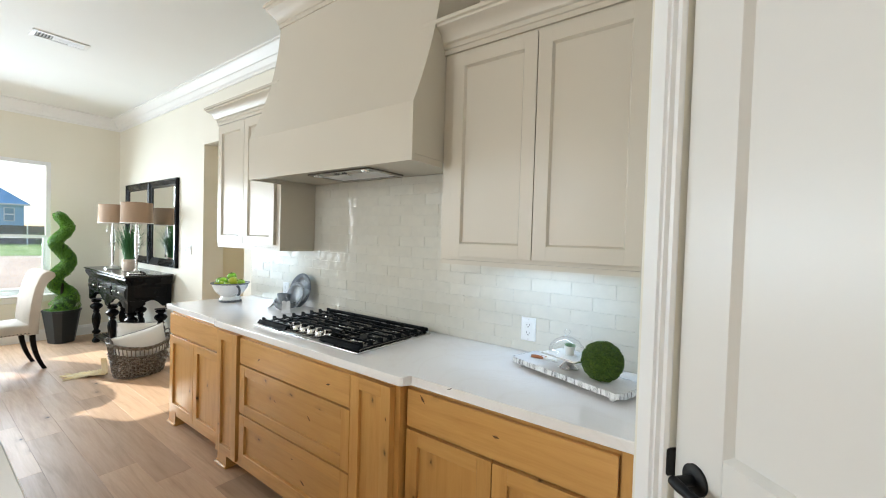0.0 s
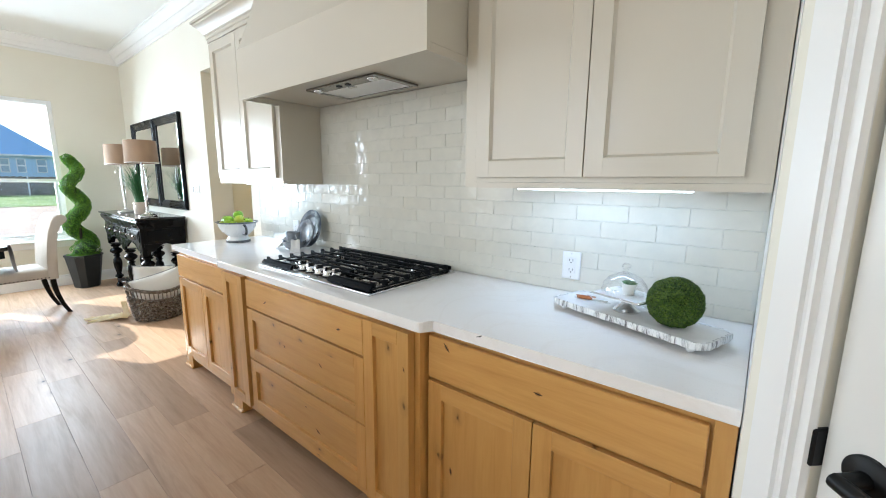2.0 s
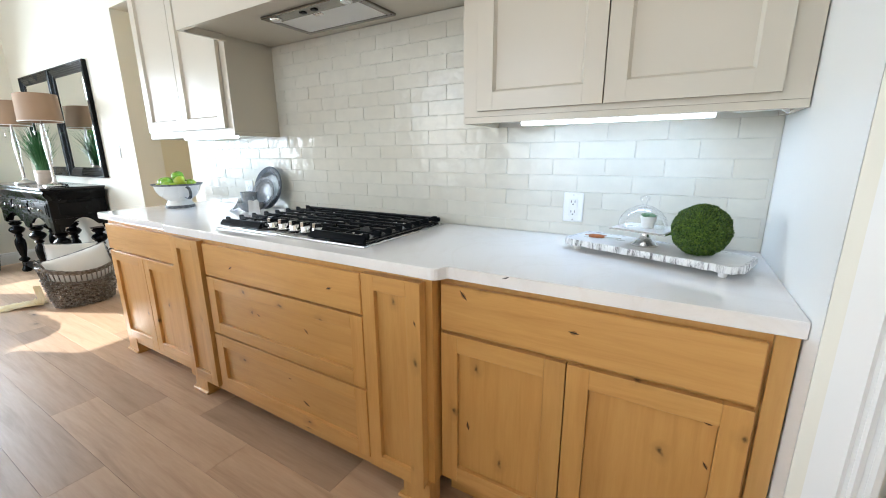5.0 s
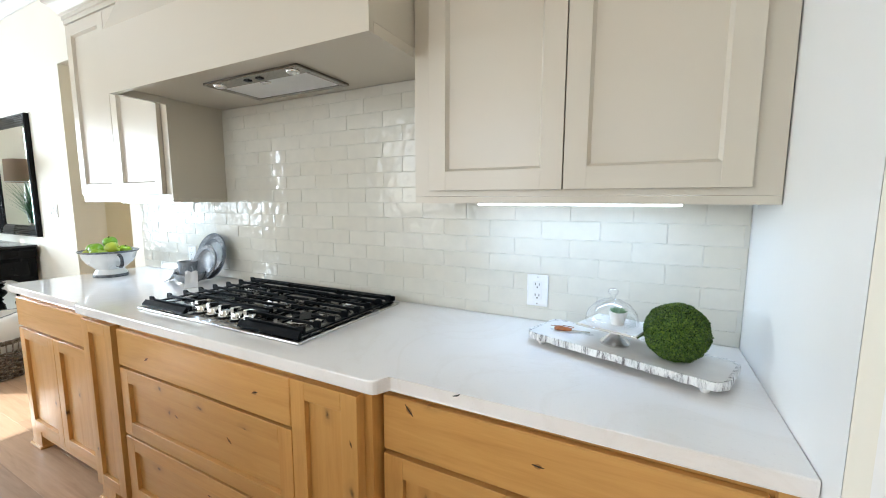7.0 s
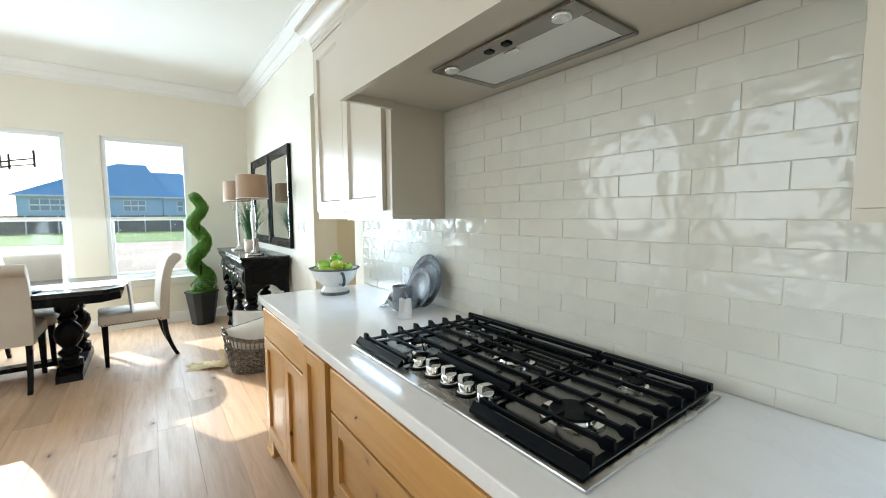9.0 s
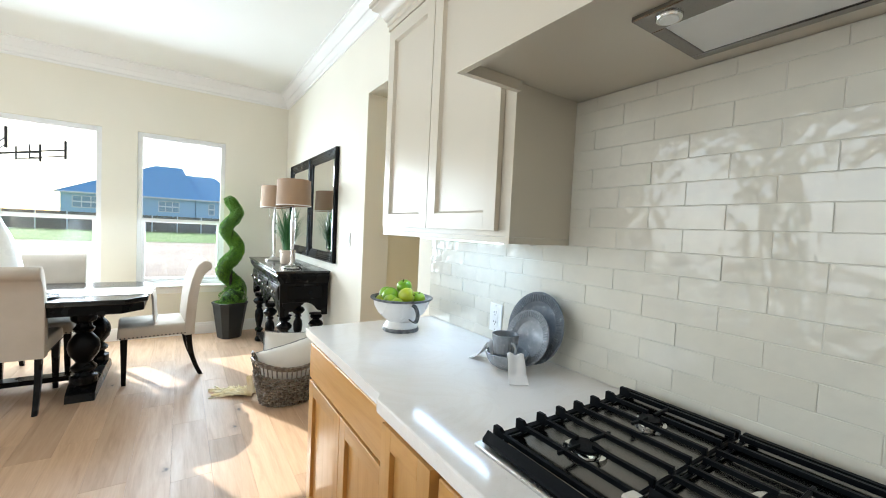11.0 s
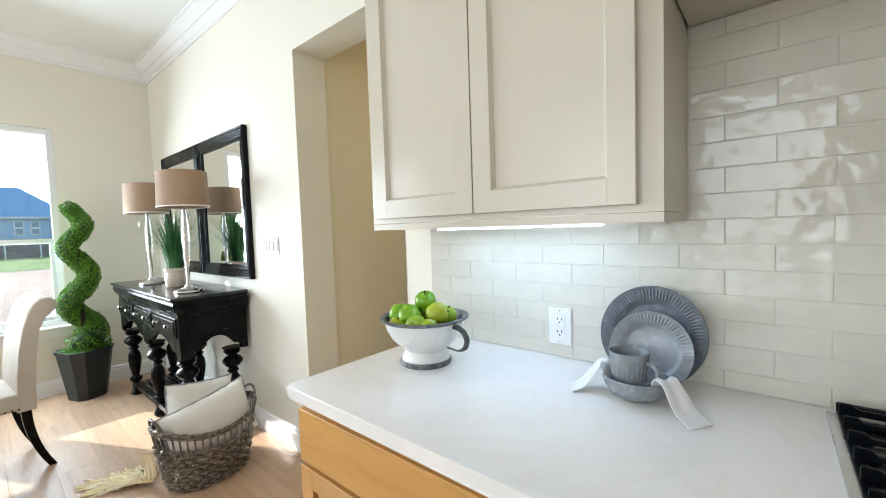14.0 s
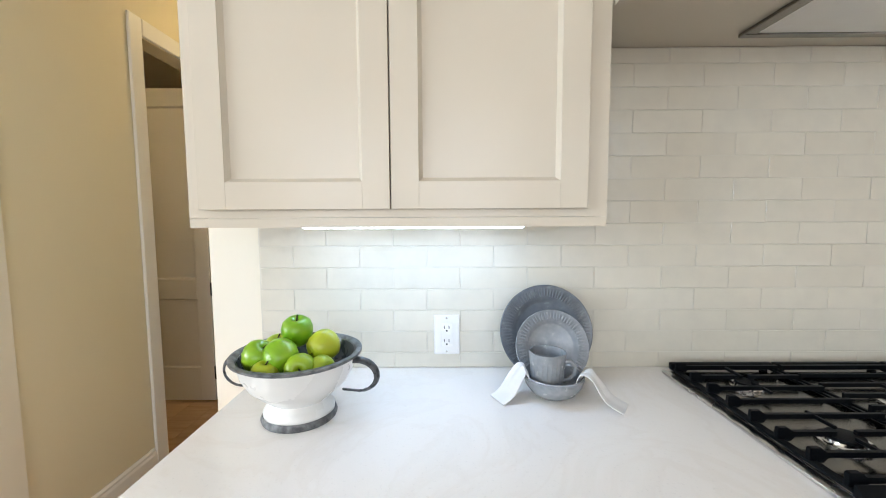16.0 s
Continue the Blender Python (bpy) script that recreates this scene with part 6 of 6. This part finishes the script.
# chandelier
ch = thing("chandelier", "dark iron chandelier with straight arms and candle rods", "chandelier", -5.90, -0.42, 1.74)
part("stem", tube([(-5.90, -0.42, 1.76), (-5.90, -0.42, CEIL - 0.03)], 0.011, 10), "iron_lamp", ch)
part("canopy", lathe([(0, 0), (0.03, 0), (0.065, 0.02), (0.065, 0.03), (0, 0.03)], 24, -5.90, -0.42, CEIL - 0.0305), "iron_lamp", ch, smooth=40)
part("hub", lathe([(0, 0), (0.03, 0.0), (0.045, 0.02), (0.045, 0.06), (0.03, 0.08), (0, 0.08)], 24, -5.90, -0.42, 1.745), "iron_lamp", ch, smooth=40)
for k in range(6):
    a = radians(60 * k + 30)
    d = Vector((math.cos(a), math.sin(a), 0))
    h = Vector((-5.90, -0.42, 0))
    arm = part("arm", tube([h + d * 0.04 + Vector((0, 0, 1.80)), h + d * 0.45 + Vector((0, 0, 1.885))], 0.006, 8), "iron_lamp", ch)
    part("brace", tube([h + d * 0.25 + Vector((0, 0, 1.80)), h + d * 0.45 + Vector((0, 0, 1.835))], 0.005, 8), "iron_lamp", arm)
    part("candle_rod", tube([h + d * 0.45 + Vector((0, 0, 1.81)), h + d * 0.45 + Vector((0, 0, 1.955))], 0.009, 10), "iron_lamp", arm)
    part("inner_rod", tube([h + d * 0.25 + Vector((0, 0, 1.79)), h + d * 0.25 + Vector((0, 0, 1.90))], 0.006, 8), "iron_lamp", arm)

# ---- outdoors ----
GZ = -0.30
bm = bmesh.new()
bm.faces.new([bm.verts.new(p) for p in ((-900, -900, GZ), (900, -900, GZ), (900, 900, GZ), (-900, 900, GZ))])
solid("ground", bm, "dirt", "pale dry dirt of a building lot", "ground", kind="structure")
bm = bmesh.new()
bm.faces.new([bm.verts.new(p) for p in ((-400, -300, GZ + 0.02), (-34, -300, GZ + 0.02), (-36, 300, GZ + 0.02), (-400, 300, GZ + 0.02))])
solid("lawn", bm, "grass", "strip of bright green lawn before the fence", "lawn", kind="structure")
FXX = -58.0
fen = thing("fence", "long weathered cedar board fence", "fence", FXX, 0, GZ)
for k in range(24):
    y = -38 + 2.4 * k
    part("post", box(FXX - 0.008, FXX + 0.07, y - 0.05, y + 0.05, GZ, GZ + 2.0, 0.01), "vinyl", fen, "pale steel post")
    bm = bmesh.new()
    for j in range(15):
        u = y + 0.06 + 2.28 * j / 15
        box(FXX - 0.03, FXX - 0.01, u + 0.004, u + 0.148, GZ + 0.05, GZ + 1.9 + 0.02 * ((j * 7 + k) % 3), bm=bm)
    bd = part("boards", bm, "fence", fen)
    bd["kind"] = "stuff"
    for z in (0.4, 1.55):
        part("rail", box(FXX - 0.009, FXX + 0.03, y + 0.061, y + 2.339, GZ + z, GZ + z + 0.09), "fence", fen)


def house(y0, y1, eave, ridge, label, hip=2.5, hip_far=None, deep=12.0, xf=-68.0, wins=()):
    h = thing("house", label, "house", xf - deep / 2, (y0 + y1) / 2, GZ, group="houses beyond the fence")
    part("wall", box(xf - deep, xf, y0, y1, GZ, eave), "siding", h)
    bm_ = bmesh.new()
    o = 0.5
    b_ = [bm_.verts.new(p) for p in ((xf + o, y0 - o, eave - 0.1), (xf + o, y1 + o, eave - 0.1), (xf - deep - o, y1 + o, eave - 0.1), (xf - deep - o, y0 - o, eave - 0.1))]
    t_ = [bm_.verts.new(p) for p in ((xf - deep / 2, y0 + hip, ridge), (xf - deep / 2, y1 - (hip_far or hip), ridge))]
    bm_.faces.new((b_[0], b_[1], t_[1], t_[0]))
    bm_.faces.new((b_[2], b_[3], t_[0], t_[1]))
    bm_.faces.new((b_[1], b_[2], t_[1]))
    bm_.faces.new((b_[3], b_[0], t_[0]))
    bm_.faces.new(b_[::-1])
    part("roof", bm_, "roof", h, "hipped shingle roof with blue haze in its colour")
    part("fascia", box(xf + 0.5, xf + 0.56, y0 - 0.5, y1 + 0.5, eave - 0.28, eave - 0.08), "vinyl", h)
    for wy, wz, ww, wh in wins:
        w_ = part("window", box(xf + 0.001, xf + 0.08, wy - ww / 2, wy + ww / 2, wz, wz + wh), "vinyl", h)
        nn = max(1, round(ww / 0.9))
        for q in range(nn):
            for r_ in range(2):
                a_ = wy - ww / 2 + 0.10 + (ww - 0.1) * q / nn
                part("pane", box(xf + 0.081, xf + 0.10, a_, a_ + (ww - 0.1) / nn - 0.10, wz + 0.1 + r_ * wh / 2, wz + wh / 2 - 0.08 + r_ * wh / 2), "far_window", w_)
    return h


house(-11.6, 2.4, 4.25, 9.0, "large hip-roofed house beyond the fence, blue haze in its colours", 9.1, 1.6, wins=((-8.3, 2.2, 4.5, 1.5), (-0.65, 2.2, 2.4, 1.5)))
house(2.46, 8.6, 4.25, 8.0, "lower wing of the large house, blue haze in its colours", -1.7, 3.6, xf=-67.9, wins=((4.4, 2.1, 0.8, 1.6), (5.7, 2.1, 0.8, 1.6), (7.4, 2.1, 0.9, 1.6)))
house(-52.0, -36.0, 3.4, 6.2, "distant house far to the left with blue haze in its colours", 4.0, xf=-80.0)
house(22.0, 40.0, 4.0, 7.5, "distant house far to the right with blue haze in its colours", 4.5, xf=-70.0)

# ---- floor planks ----
oak = bpy.data.objects["floor"]
PW = 0.19
plank_mesh = {}


def plank(x0, x1, y0, y1):
    key = (round(x1 - x0, 3), round(y1 - y0, 3))
    if key not in plank_mesh:
        plank_mesh[key] = finish(box(0, key[0] - 0.0009, 0, key[1] - 0.0007, -0.012, 0.0, 0.0006), "plank", "plank")
    ob = new("plank", plank_mesh[key])
    ob.location, ob.parent = (x0, y0, 0), oak


rnd = random.Random(4)
y = SY
while y < WY + 0.2:
    x = FX - rnd.uniform(0.2, 1.5)
    while x < EX:
        n = x + rnd.choice((0.7, 0.9, 1.1, 1.3, 1.5, 1.8))
        if y > 1.45 and x > -3.4:
            break
        plank(x if x > FX else FX, min(n, EX), y, y + PW)
        x = n
    y += PW
x = -7.1
while x < -3.45:
    plank(x, x + PW, WY + 0.2, 5.5)
    x += PW

# ---- backsplash tiles ----
splash = solid("backsplash", box(-3.476, PX - 0.001, WY - 0.0104, WY - 0.001, 0.921, 1.8585), "grout", "glossy off-white handmade subway tile backsplash", "backsplash", kind="structure")
TW, TH = 0.2, 0.065
tile_mesh = {}
rnd = random.Random(9)


def tile(x0, x1, z0, z1):
    key = (round(x1 - x0, 4), round(z1 - z0, 4))
    if key not in tile_mesh:
        w, h = key
        tile_mesh[key] = finish(box(-w / 2 + 0.0008, w / 2 - 0.0008, -0.0035, 0.003, -h / 2 + 0.0008, h / 2 - 0.0008, 0.001), "tile", "tile")
    ob = new("tile", tile_mesh[key])
    ob.matrix_basis = pose((x0 + x1) / 2, WY - 0.0085 + rnd.uniform(-0.0006, 0.0006), (z0 + z1) / 2, rnd.uniform(-0.55, 0.55), 0, rnd.uniform(-0.35, 0.35))
    ob.parent = splash


z = 1.229 - 5 * TH
row = 0
while z < 1.857:
    z0, z1 = max(z, 0.9225), min(z + TH, 1.857)
    hi = z0 >= UZ0 - 0.01
    lo_x, hi_x = (-2.554, -1.137) if hi else (-3.476, PX - 0.002)
    x = -2.573 - 10 * TW + (0 if row % 2 else TW / 2)
    while x < hi_x:
        a, b = max(x, lo_x), min(x + TW, hi_x)
        if b - a > 0.012:
            tile(a, b, z0, z1)
        x += TW
    z += TH
    row += 1
